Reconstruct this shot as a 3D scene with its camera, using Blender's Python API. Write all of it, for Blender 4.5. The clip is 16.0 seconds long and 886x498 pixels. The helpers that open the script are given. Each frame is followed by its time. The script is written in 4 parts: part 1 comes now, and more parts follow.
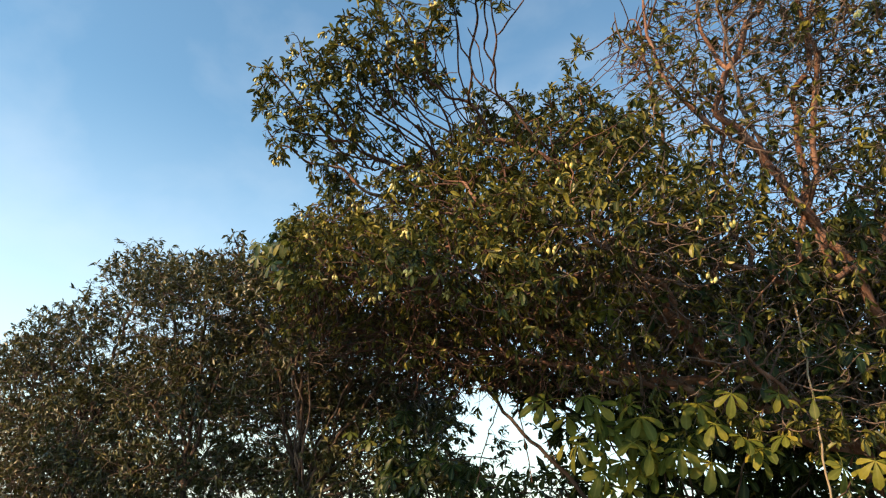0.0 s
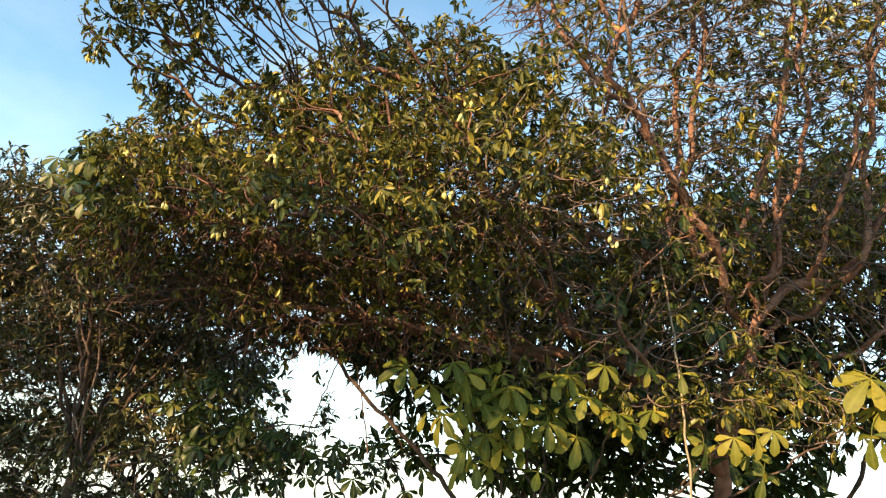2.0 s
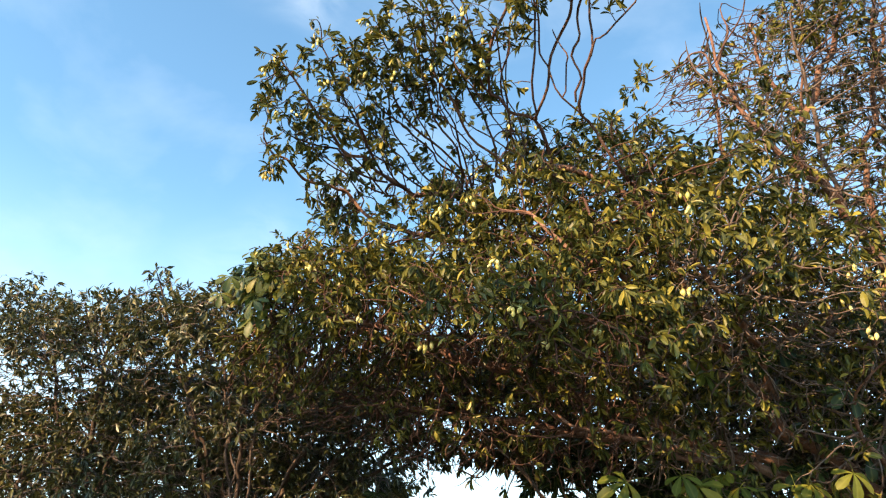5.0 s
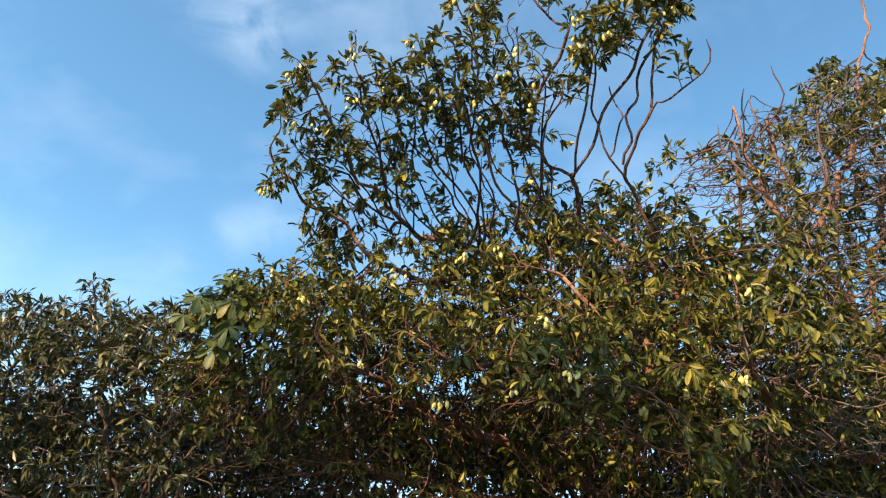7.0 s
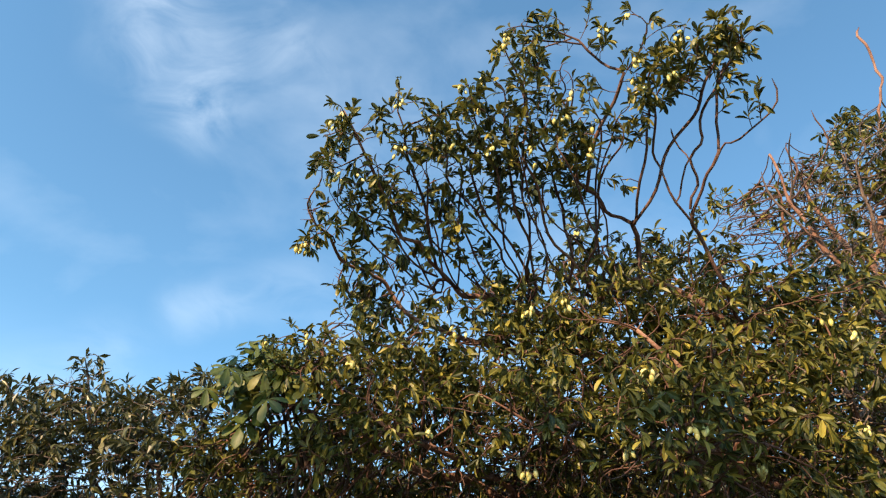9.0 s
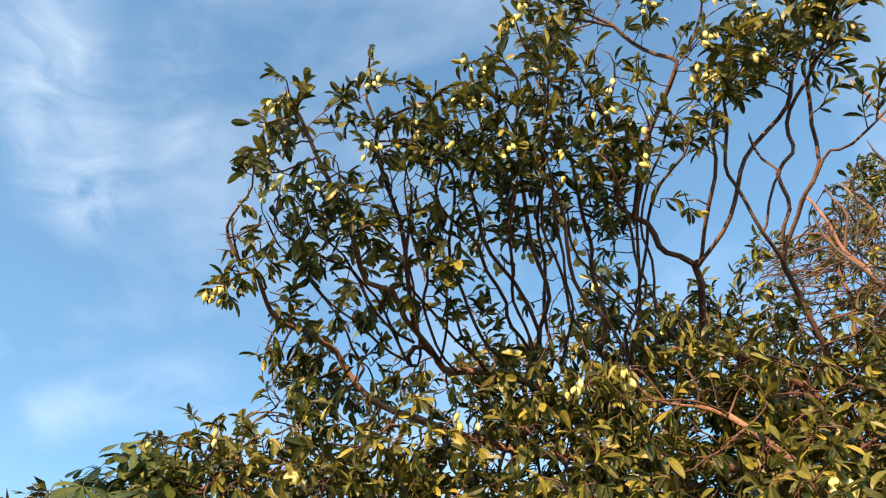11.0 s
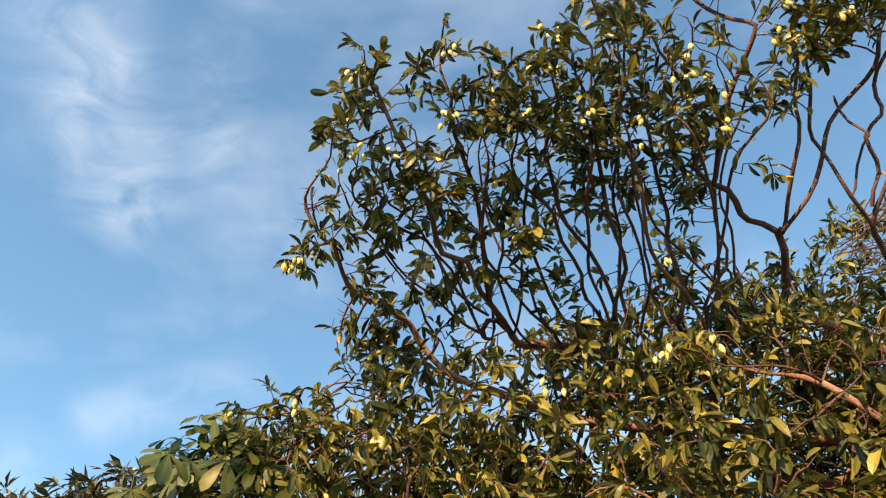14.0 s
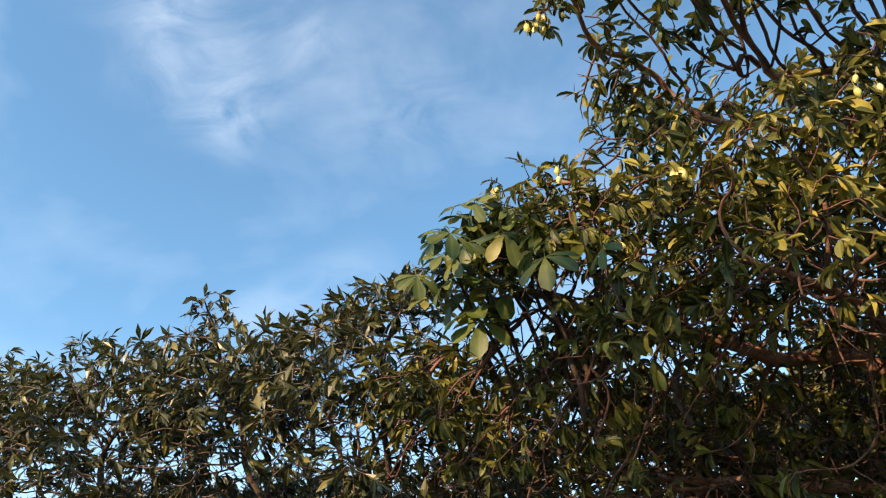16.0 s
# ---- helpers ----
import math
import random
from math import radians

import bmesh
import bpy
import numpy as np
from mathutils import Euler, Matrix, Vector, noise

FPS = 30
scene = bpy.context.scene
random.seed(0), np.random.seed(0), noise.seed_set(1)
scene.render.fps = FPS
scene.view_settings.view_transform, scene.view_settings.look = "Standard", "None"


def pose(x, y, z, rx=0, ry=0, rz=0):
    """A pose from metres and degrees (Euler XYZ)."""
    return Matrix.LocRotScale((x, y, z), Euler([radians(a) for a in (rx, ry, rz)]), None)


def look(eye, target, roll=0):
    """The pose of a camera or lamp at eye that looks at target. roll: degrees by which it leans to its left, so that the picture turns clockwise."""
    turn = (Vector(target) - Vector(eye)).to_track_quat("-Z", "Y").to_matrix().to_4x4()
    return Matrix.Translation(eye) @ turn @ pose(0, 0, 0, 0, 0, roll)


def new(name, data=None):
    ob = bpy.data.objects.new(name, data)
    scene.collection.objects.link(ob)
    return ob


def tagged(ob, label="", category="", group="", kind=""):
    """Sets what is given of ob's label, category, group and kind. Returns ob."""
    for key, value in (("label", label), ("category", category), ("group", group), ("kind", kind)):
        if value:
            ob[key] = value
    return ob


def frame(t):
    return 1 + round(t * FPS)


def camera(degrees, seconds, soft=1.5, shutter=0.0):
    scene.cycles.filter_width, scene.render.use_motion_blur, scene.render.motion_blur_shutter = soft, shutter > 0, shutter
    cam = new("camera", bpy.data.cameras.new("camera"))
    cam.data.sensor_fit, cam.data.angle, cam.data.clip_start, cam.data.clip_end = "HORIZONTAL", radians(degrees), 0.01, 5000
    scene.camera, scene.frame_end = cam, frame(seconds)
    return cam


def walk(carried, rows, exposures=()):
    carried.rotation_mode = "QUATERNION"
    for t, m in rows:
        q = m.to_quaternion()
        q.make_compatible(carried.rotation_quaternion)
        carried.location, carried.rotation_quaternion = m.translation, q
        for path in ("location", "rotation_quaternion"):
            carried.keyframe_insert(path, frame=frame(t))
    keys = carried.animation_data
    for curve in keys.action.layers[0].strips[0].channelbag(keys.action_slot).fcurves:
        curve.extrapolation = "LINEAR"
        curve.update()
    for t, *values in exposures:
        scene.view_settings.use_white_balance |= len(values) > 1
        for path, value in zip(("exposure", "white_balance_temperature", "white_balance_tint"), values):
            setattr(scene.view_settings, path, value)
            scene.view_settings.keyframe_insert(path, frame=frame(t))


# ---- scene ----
cam = camera(62.5, 16.0, soft=1.2)
PATH = [
    (0, (2.486, -0.538, 1.558), (1.625, 1.142, 2.217), 6.0),
    (0.5, (2.032, -0.545, 1.623), (1.37, 1.223, 2.282), 5.2),
    (1, (1.886, -0.402, 1.597), (1.298, 1.399, 2.237), 6.0),
    (1.5, (1.857, -0.203, 1.631), (1.294, 1.581, 2.338), 3.6),
    (2, (1.81, -0.106, 1.567), (1.5, 1.764, 2.204), 5.7),
    (2.5, (1.696, -0.141, 1.645), (1.462, 1.718, 2.344), 5.6),
    (3, (1.6, -0.2, 1.617), (1.365, 1.654, 2.327), 6.7),
    (3.5, (1.531, -0.243, 1.598), (1.381, 1.623, 2.302), 7.4),
    (4, (1.425, -0.228, 1.622), (1.247, 1.599, 2.416), 5.9),
    (4.5, (1.196, -0.181, 1.662), (0.86, 1.632, 2.436), 5.4),
    (4.8, (1.059, -0.141, 1.578), (0.6, 1.625, 2.398), 6.6),
    (5, (0.929, -0.067, 1.593), (0.48, 1.673, 2.471), 4.5),
    (5.2, (0.829, 0.033, 1.634), (0.418, 1.732, 2.606), 3.4),
    (7.3, (0.167, 0.231, 1.62), (-0.008, 1.906, 2.698), 9.0),
    (7.5, (0.117, 0.215, 1.637), (-0.048, 1.881, 2.732), 8.5),
    (8, (0.014, 0.261, 1.638), (-0.164, 1.907, 2.761), 8.3),
    (8.2, (-0.015, 0.32, 1.627), (-0.218, 1.945, 2.774), 8.0),
    (10.3, (-0.784, 1.273, 1.84), (-0.592, 2.712, 3.215), -1.2),
    (10.5, (-0.745, 1.481, 2.033), (-0.55, 2.892, 3.437), -1.2),
    (11, (-0.703, 1.638, 2.278), (-0.515, 3.012, 3.719), -1.3),
    (11.5, (-0.736, 1.665, 2.279), (-0.513, 2.995, 3.757), -2.7),
    (12, (-0.708, 1.655, 2.276), (-0.512, 2.977, 3.764), -2.7),
    (12.5, (-0.715, 1.657, 2.28), (-0.533, 2.972, 3.776), -2.4),
    (13, (-0.747, 1.712, 2.251), (-0.59, 3.003, 3.771), -2.3),
    (13.5, (-0.761, 1.699, 2.263), (-0.684, 3.041, 3.744), 0.5),
    (14, (-0.84, 1.755, 2.204), (-0.751, 3.131, 3.653), 1.1),
    (14.5, (-0.93, 1.758, 2.214), (-0.871, 3.26, 3.533), -0.6),
    (15, (-1.095, 1.854, 2.142), (-1.053, 3.48, 3.305), -0.3),
    (15.5, (-1.213, 1.88, 2.112), (-1.265, 3.559, 3.197), -1.4),
    (16, (-1.372, 2.054, 1.997), (-1.587, 3.66, 3.169), -1.0),
]
EXPOSURES = [(0, 0.84, 7050, 11), (1.5, 1.29, 7400, 11), (3, 1.66, 7800, 12), (4, 1.64, 7600, 12), (5.2, 1.41, 6800, 9), (7.5, 1.15, 6450, 7), (8.2, 1.11, 6450, 7),
             (10.5, 1.27, 6850, 10), (11, 1.36, 7050, 11), (12.5, 1.36, 7300, 12), (13.5, 1.38, 7500, 13), (14.5, 1.13, 6950, 11), (16, 1.17, 6750, 11)]
walk(cam, [(t, look(eye, target, roll)) for t, eye, target, roll in PATH], EXPOSURES)

# ---- light: low warm sun behind the viewer, blue sky with thin cloud ----
SUN_FROM = Vector((-0.50, -0.74, 0.47)).normalized()
world = bpy.data.worlds.new("sky")
scene.world = world
world.use_nodes = True
wn, wl = world.node_tree.nodes, world.node_tree.links
sky = wn.new("ShaderNodeTexSky")
sky.sky_type, sky.sun_disc = "NISHITA", False
sky.sun_elevation = math.asin(SUN_FROM.z)
sky.sun_rotation = math.atan2(SUN_FROM.x, SUN_FROM.y)
sky.air_density, sky.dust_density, sky.ozone_density = 1.0, 0.2, 1.3
back = wn["Background"]
back.inputs["Strength"].default_value = 0.14
tc = wn.new("ShaderNodeTexCoord")
mapping = wn.new("ShaderNodeMapping")
mapping.inputs["Scale"].default_value = (1.0, 1.3, 1.7)
mapping.inputs["Rotation"].default_value = (0.0, 0.5, 0.3)
wl.new(tc.outputs["Generated"], mapping.inputs["Vector"])
wisps = wn.new("ShaderNodeTexNoise")
wisps.inputs["Scale"].default_value = 3.6
wisps.inputs["Detail"].default_value = 7.0
wisps.inputs["Roughness"].default_value = 0.52
wisps.inputs["Distortion"].default_value = 0.25
wl.new(mapping.outputs["Vector"], wisps.inputs["Vector"])
cover = wn.new("ShaderNodeMapRange")
cover.inputs["From Min"].default_value, cover.inputs["From Max"].default_value = 0.46, 0.95
cover.inputs["To Max"].default_value = 0.30
wl.new(wisps.outputs["Fac"], cover.inputs["Value"])
# single clouds: the way to each, its half width and its thickness
grain = wn.new("ShaderNodeTexNoise")
grain.inputs["Scale"].default_value, grain.inputs["Detail"].default_value, grain.inputs["Distortion"].default_value = 8.0, 8.0, 1.3
grain.inputs["Roughness"].default_value = 0.55
wl.new(mapping.outputs["Vector"], grain.inputs["Vector"])
torn = wn.new("ShaderNodeMapRange")
torn.inputs["From Min"].default_value, torn.inputs["From Max"].default_value = 0.34, 0.70
torn.inputs["To Min"].default_value, torn.inputs["To Max"].default_value = 0.08, 1.25
wl.new(grain.outputs["Fac"], torn.inputs["Value"])
total = cover.outputs["Result"]
for way, half, thick in (
        ((-0.385, 0.575, 0.722), 0.090, 0.50), ((-0.360, 0.610, 0.706), 0.070, 0.60), ((-0.352, 0.640, 0.683), 0.050, 0.40),
        ((-0.415, 0.440, 0.796), 0.110, 0.70), ((-0.383, 0.505, 0.773), 0.080, 0.65), ((-0.258, 0.491, 0.832), 0.065, 0.50),
        ((-0.280, 0.575, 0.769), 0.085, 0.45), ((-0.232, 0.600, 0.765), 0.060, 0.35), ((-0.219, 0.420, 0.881), 0.060, 0.40),
        ((-0.430, 0.540, 0.724), 0.075, 0.30), ((-0.365, 0.788, 0.495), 0.045, 0.50), ((-0.320, 0.794, 0.517), 0.045, 0.55),
        ((-0.270, 0.798, 0.539), 0.050, 0.45), ((-0.215, 0.800, 0.560), 0.060, 0.35), ((-0.440, 0.790, 0.426), 0.060, 0.40),
        ((-0.500, 0.775, 0.385), 0.070, 0.35), ((-0.110, 0.675, 0.730), 0.130, 0.30), ((-0.170, 0.700, 0.693), 0.100, 0.25)):
    off = wn.new("ShaderNodeVectorMath")
    off.operation = "DISTANCE"
    off.inputs[1].default_value = way
    wl.new(tc.outputs["Generated"], off.inputs[0])
    soft_edge = wn.new("ShaderNodeMapRange")
    soft_edge.interpolation_type = "SMOOTHSTEP"
    soft_edge.inputs["From Min"].default_value, soft_edge.inputs["From Max"].default_value = 0.0, half * 1.25
    soft_edge.inputs["To Min"].default_value, soft_edge.inputs["To Max"].default_value = 0.25 * thick, 0.0
    wl.new(off.outputs["Value"], soft_edge.inputs["Value"])
    both_ways = wn.new("ShaderNodeMath")
    both_ways.operation = "MULTIPLY_ADD"
    wl.new(soft_edge.outputs["Result"], both_ways.inputs[0])
    wl.new(torn.outputs["Result"], both_ways.inputs[1])
    wl.new(total, both_ways.inputs[2])
    total = both_ways.outputs[0]
whole = wn.new("ShaderNodeMath")
whole.operation = "MINIMUM"
whole.inputs[1].default_value = 0.85
wl.new(total, whole.inputs[0])
cloudy = wn.new("ShaderNodeMix")
cloudy.data_type = "RGBA"
cloudy.inputs["B"].default_value = (4.4, 4.8, 5.3, 1)
wl.new(whole.outputs[0], cloudy.inputs["Factor"])
clear = wn.new("ShaderNodeMix")
clear.data_type, clear.blend_type = "RGBA", "MULTIPLY"
clear.inputs["Factor"].default_value = 1.0
clear.inputs["B"].default_value = (0.74, 1.0, 1.02, 1)
wl.new(sky.outputs["Color"], clear.inputs["A"])
up_way = wn.new("ShaderNodeSeparateXYZ")
wl.new(tc.outputs["Generated"], up_way.inputs["Vector"])
haze = wn.new("ShaderNodeMapRange")
haze.interpolation_type = "SMOOTHSTEP"
haze.inputs["From Min"].default_value, haze.inputs["From Max"].default_value = 0.05, 0.48
haze.inputs["To Min"].default_value, haze.inputs["To Max"].default_value = 0.50, 0.0
wl.new(up_way.outputs["Z"], haze.inputs["Value"])
hazy = wn.new("ShaderNodeMix")
hazy.data_type = "RGBA"
hazy.inputs["B"].default_value = (4.6, 5.4, 6.2, 1)
wl.new(haze.outputs["Result"], hazy.inputs["Factor"])
wl.new(clear.outputs["Result"], hazy.inputs["A"])
wl.new(hazy.outputs["Result"], cloudy.inputs["A"])
wl.new(cloudy.outputs["Result"], back.inputs["Color"])

sun = new("sun", bpy.data.lights.new("sun", "SUN"))
sun.data.energy, sun.data.angle, sun.data.color = 4.4, radians(0.6), (1.0, 0.70, 0.41)
sun.matrix_world = look(SUN_FROM * 30, (0, 0, 0))


# ---- materials ----
def shader(name):
    m = bpy.data.materials.new(name)
    m.use_nodes = True
    return m, m.node_tree.nodes, m.node_tree.links, m.node_tree.nodes["Principled BSDF"]


def ramp(nodes, links, source, stops):
    r = nodes.new("ShaderNodeValToRGB")
    while len(r.color_ramp.elements) < len(stops):
        r.color_ramp.elements.new(0.5)
    for el, (at, colour) in zip(r.color_ramp.elements, stops):
        el.position, el.color = at, (*colour, 1)
    links.new(source, r.inputs["Fac"])
    return r.outputs["Color"]


def leaf_material(name, stops, rough=0.42, glow=0.20, rib=(0.32, 0.32, 0.10), wax=0.28):
    """Waxy leaf: colour differs leaf by leaf, blotched, with a paler midrib and light passing through."""
    m, n, l, b = shader(name)
    geo, info = n.new("ShaderNodeNewGeometry"), n.new("ShaderNodeObjectInfo")
    add = n.new("ShaderNodeMath")
    add.operation = "ADD"
    l.new(geo.outputs["Random Per Island"], add.inputs[0])
    l.new(info.outputs["Random"], add.inputs[1])
    fract = n.new("ShaderNodeMath")
    fract.operation = "FRACT"
    l.new(add.outputs[0], fract.inputs[0])
    colour = ramp(n, l, fract.outputs[0], stops)
    blot = n.new("ShaderNodeTexNoise")
    blot.inputs["Scale"].default_value, blot.inputs["Detail"].default_value = 38.0, 4.0
    place = n.new("ShaderNodeNewGeometry")
    l.new(place.outputs["Position"], blot.inputs["Vector"])
    vary = n.new("ShaderNodeMapRange")
    vary.inputs["To Min"].default_value, vary.inputs["To Max"].default_value = 0.65, 1.35
    l.new(blot.outputs["Fac"], vary.inputs["Value"])
    times = n.new("ShaderNodeVectorMath")
    times.operation = "SCALE"
    l.new(colour, times.inputs[0])
    l.new(vary.outputs["Result"], times.inputs["Scale"])
    ribs = n.new("ShaderNodeAttribute")
    ribs.attribute_name = "rib"
    sharp = n.new("ShaderNodeMath")
    sharp.operation = "POWER"
    sharp.inputs[1].default_value = 5.0
    l.new(ribs.outputs["Fac"], sharp.inputs[0])
    mix = n.new("ShaderNodeMix")
    mix.data_type = "RGBA"
    mix.inputs["B"].default_value = (*rib, 1)
    half = n.new("ShaderNodeMath")
    half.operation = "MULTIPLY"
    half.inputs[1].default_value = 0.3
    l.new(sharp.outputs[0], half.inputs[0])
    l.new(half.outputs[0], mix.inputs["Factor"])
    l.new(times.outputs[0], mix.inputs["A"])
    l.new(mix.outputs["Result"], b.inputs["Base Color"])
    b.inputs["Roughness"].default_value = rough
    b.inputs["Specular IOR Level"].default_value = wax
    bump = n.new("ShaderNodeBump")
    bump.inputs["Strength"].default_value, bump.inputs["Distance"].default_value = 0.25, 0.004
    l.new(blot.outputs["Fac"], bump.inputs["Height"])
    l.new(bump.outputs["Normal"], b.inputs["Normal"])
    thin = n.new("ShaderNodeBsdfTranslucent")
    l.new(mix.outputs["Result"], thin.inputs["Color"])
    both = n.new("ShaderNodeMixShader")
    both.inputs[0].default_value = glow
    l.new(b.outputs["BSDF"], both.inputs[1])
    l.new(thin.outputs["BSDF"], both.inputs[2])
    l.new(both.outputs["Shader"], n["Material Output"].inputs["Surface"])
    return m


def bark_material(name, stops, scale=26.0, rough=0.85, depth=0.006, swirl=1.2):
    m, n, l, b = shader(name)
    geo = n.new("ShaderNodeNewGeometry")
    coarse, fine = n.new("ShaderNodeTexNoise"), n.new("ShaderNodeTexNoise")
    coarse.inputs["Scale"].default_value, coarse.inputs["Detail"].default_value = scale * 0.35, 5.0
    fine.inputs["Scale"].default_value, fine.inputs["Detail"].default_value = scale * 4, 6.0
    fine.inputs["Distortion"].default_value = swirl
    for t in (coarse, fine):
        l.new(geo.outputs["Position"], t.inputs["Vector"])
    mean = n.new("ShaderNodeMix")
    mean.inputs["Factor"].default_value = 0.4
    l.new(coarse.outputs["Fac"], mean.inputs["A"])
    l.new(fine.outputs["Fac"], mean.inputs["B"])
    l.new(ramp(n, l, mean.outputs["Result"], stops), b.inputs["Base Color"])
    b.inputs["Roughness"].default_value = rough
    bump = n.new("ShaderNodeBump")
    bump.inputs["Strength"].default_value, bump.inputs["Distance"].default_value = 0.8, depth
    l.new(fine.outputs["Fac"], bump.inputs["Height"])
    l.new(bump.outputs["Normal"], b.inputs["Normal"])
    return m


LEAF = leaf_material("waxy_leaf", [(0.0, (0.014, 0.022, 0.006)), (0.30, (0.044, 0.054, 0.013)), (0.65, (0.138, 0.136, 0.027)), (0.92, (0.225, 0.198, 0.036)), (0.985, (0.36, 0.30, 0.055))], 0.42, 0.24, wax=0.32)
LEAF_FAR = leaf_material("small_leaf", [(0.0, (0.015, 0.021, 0.008)), (0.4, (0.038, 0.043, 0.014)), (0.9, (0.086, 0.084, 0.026)), (0.985, (0.19, 0.155, 0.04))], 0.40, 0.18, wax=0.5)
LEAF_BIG = leaf_material("broad_leaf", [(0.0, (0.060, 0.085, 0.014)), (0.4, (0.13, 0.155, 0.022)), (0.8, (0.22, 0.215, 0.032)), (1.0, (0.36, 0.30, 0.045))], 0.55, 0.40, (0.36, 0.36, 0.10), 0.3)
LEAF_MID = leaf_material("green_broad_leaf", [(0.0, (0.045, 0.072, 0.014)), (0.5, (0.088, 0.118, 0.022)), (0.9, (0.150, 0.165, 0.032)), (1.0, (0.26, 0.23, 0.05))], 0.48, 0.30, (0.24, 0.26, 0.09), 0.45)
# dark green, lowered further so that recess shade sits in the colour
LEAF_DARK_SHADE = leaf_material("shade_darkened_leaf", [(0.0, (0.012, 0.028, 0.007)), (0.6, (0.022, 0.043, 0.009)), (1.0, (0.045, 0.070, 0.013))])
BARK = bark_material("red_brown_bark", [(0.28, (0.055, 0.026, 0.019)), (0.48, (0.215, 0.104, 0.070)), (0.68, (0.36, 0.215, 0.155))])
# the red limb bark at about half brightness: twig shade put into the colour
TWIG_RED_SHADE = bark_material("shaded_red_twig_bark", [(0.30, (0.032, 0.015, 0.011)), (0.52, (0.115, 0.054, 0.038)), (0.72, (0.23, 0.130, 0.092))])
BARK_DARK = bark_material("dark_brown_bark", [(0.30, (0.022, 0.014, 0.010)), (0.52, (0.075, 0.045, 0.032)), (0.72, (0.16, 0.115, 0.085))])
BARK_GREY = bark_material("grey_twig_bark", [(0.3, (0.050, 0.031, 0.026)), (0.5, (0.140, 0.094, 0.076)), (0.68, (0.31, 0.240, 0.205))])
STEM = bark_material("pale_vine_bark", [(0.3, (0.22, 0.17, 0.11)), (0.7, (0.42, 0.34, 0.24))], 40, 0.8, 0.002)
SOIL = bark_material("dry_soil", [(0.32, (0.050, 0.038, 0.022)), (0.46, (0.090, 0.066, 0.038)), (0.56, (0.055, 0.062, 0.020)), (0.70, (0.035, 0.050, 0.014))], 3.0, 0.95, 0.012, 0.3)

FRUIT, fn, fl, fb = shader("pale_fruit")
fgeo = fn.new("ShaderNodeObjectInfo")
fl.new(ramp(fn, fl, fgeo.outputs["Random"], [(0.0, (0.56, 0.49, 0.14)), (0.5, (0.68, 0.60, 0.21)), (1.0, (0.76, 0.69, 0.32))]), fb.inputs["Base Color"])
fb.inputs["Roughness"].default_value = 0.45
fb.inputs["Subsurface Weight"].default_value = 0.15
fb.inputs["Subsurface Radius"].default_value = (0.02, 0.018, 0.006)
CALYX = bark_material("calyx", [(0.3, (0.16, 0.15, 0.04)), (0.7, (0.26, 0.22, 0.07))], 60, 0.6, 0.001)


# ---- building helpers ----
def mesh_of(name, verts, faces, material, smooth=True, rib=None):
    """A mesh from arrays of corners and of equal-sized faces (3 or 4 corners)."""
    me = bpy.data.meshes.new(name)
    verts, faces = np.asarray(verts, np.float32), np.asarray(faces, np.int32)
    k = faces.shape[1]
    me.vertices.add(len(verts))
    me.vertices.foreach_set("co", verts.ravel())
    me.loops.add(faces.size)
    me.loops.foreach_set("vertex_index", faces.ravel())
    me.polygons.add(len(faces))
    me.polygons.foreach_set("loop_start", np.arange(0, faces.size, k, dtype=np.int32))
    me.polygons.foreach_set("use_smooth", np.full(len(faces), smooth))
    if rib is not None:
        me.attributes.new("rib", "FLOAT", "POINT").data.foreach_set("value", np.asarray(rib, np.float32))
    me.update(calc_edges=True)
    me.materials.append(material)
    return me


def child(name, me, parent, label="", kind=""):
    """One mesh object, in the place's own coordinates, under a thing or a part."""
    ob = new(name, me)
    ob.parent = parent
    top = parent
    while top.parent:
        top = top.parent
    ob.matrix_parent_inverse = Matrix.Translation(-top.location) if parent is top else Matrix.Identity(4)
    return tagged(ob, label, kind=kind)


def thing(name, base, label, category, group=""):
    ob = new(name)
    ob.location = base
    ob.empty_display_size = 0.2
    return tagged(ob, label, category, group)


def unit(v):
    return v / np.maximum(np.linalg.norm(v, axis=-1, keepdims=True), 1e-9)


def tube(points, radii, sides):
    """Corners and faces of a round limb along points; closed at the far end by its own taper."""
    p, r = np.asarray(points, float), np.asarray(radii, float)
    d = unit(np.gradient(p, axis=0))
    side = np.cross(d, (0.31, 0.17, 0.94))
    side = unit(np.where(np.linalg.norm(side, axis=1, keepdims=True) < 0.2, np.cross(d, (1.0, 0.2, 0)), side))
    up = np.cross(d, side)
    a = np.linspace(0, 2 * np.pi, sides, endpoint=False)
    ring = side[:, None] * np.cos(a)[None, :, None] + up[:, None] * np.sin(a)[None, :, None]
    verts = (p[:, None] + ring * r[:, None, None]).reshape(-1, 3)
    i, j = np.meshgrid(np.arange(len(p) - 1), np.arange(sides), indexing="ij")
    k = (j + 1) % sides
    faces = np.stack([i * sides + j, i * sides + k, (i + 1) * sides + k, (i + 1) * sides + j], -1).reshape(-1, 4)
    return verts, faces


def joined(pieces):
    verts, faces, at = [], [], 0
    for v, f in pieces:
        verts.append(v)
        faces.append(f + at)
        at += len(v)
    return np.concatenate(verts), np.concatenate(faces)


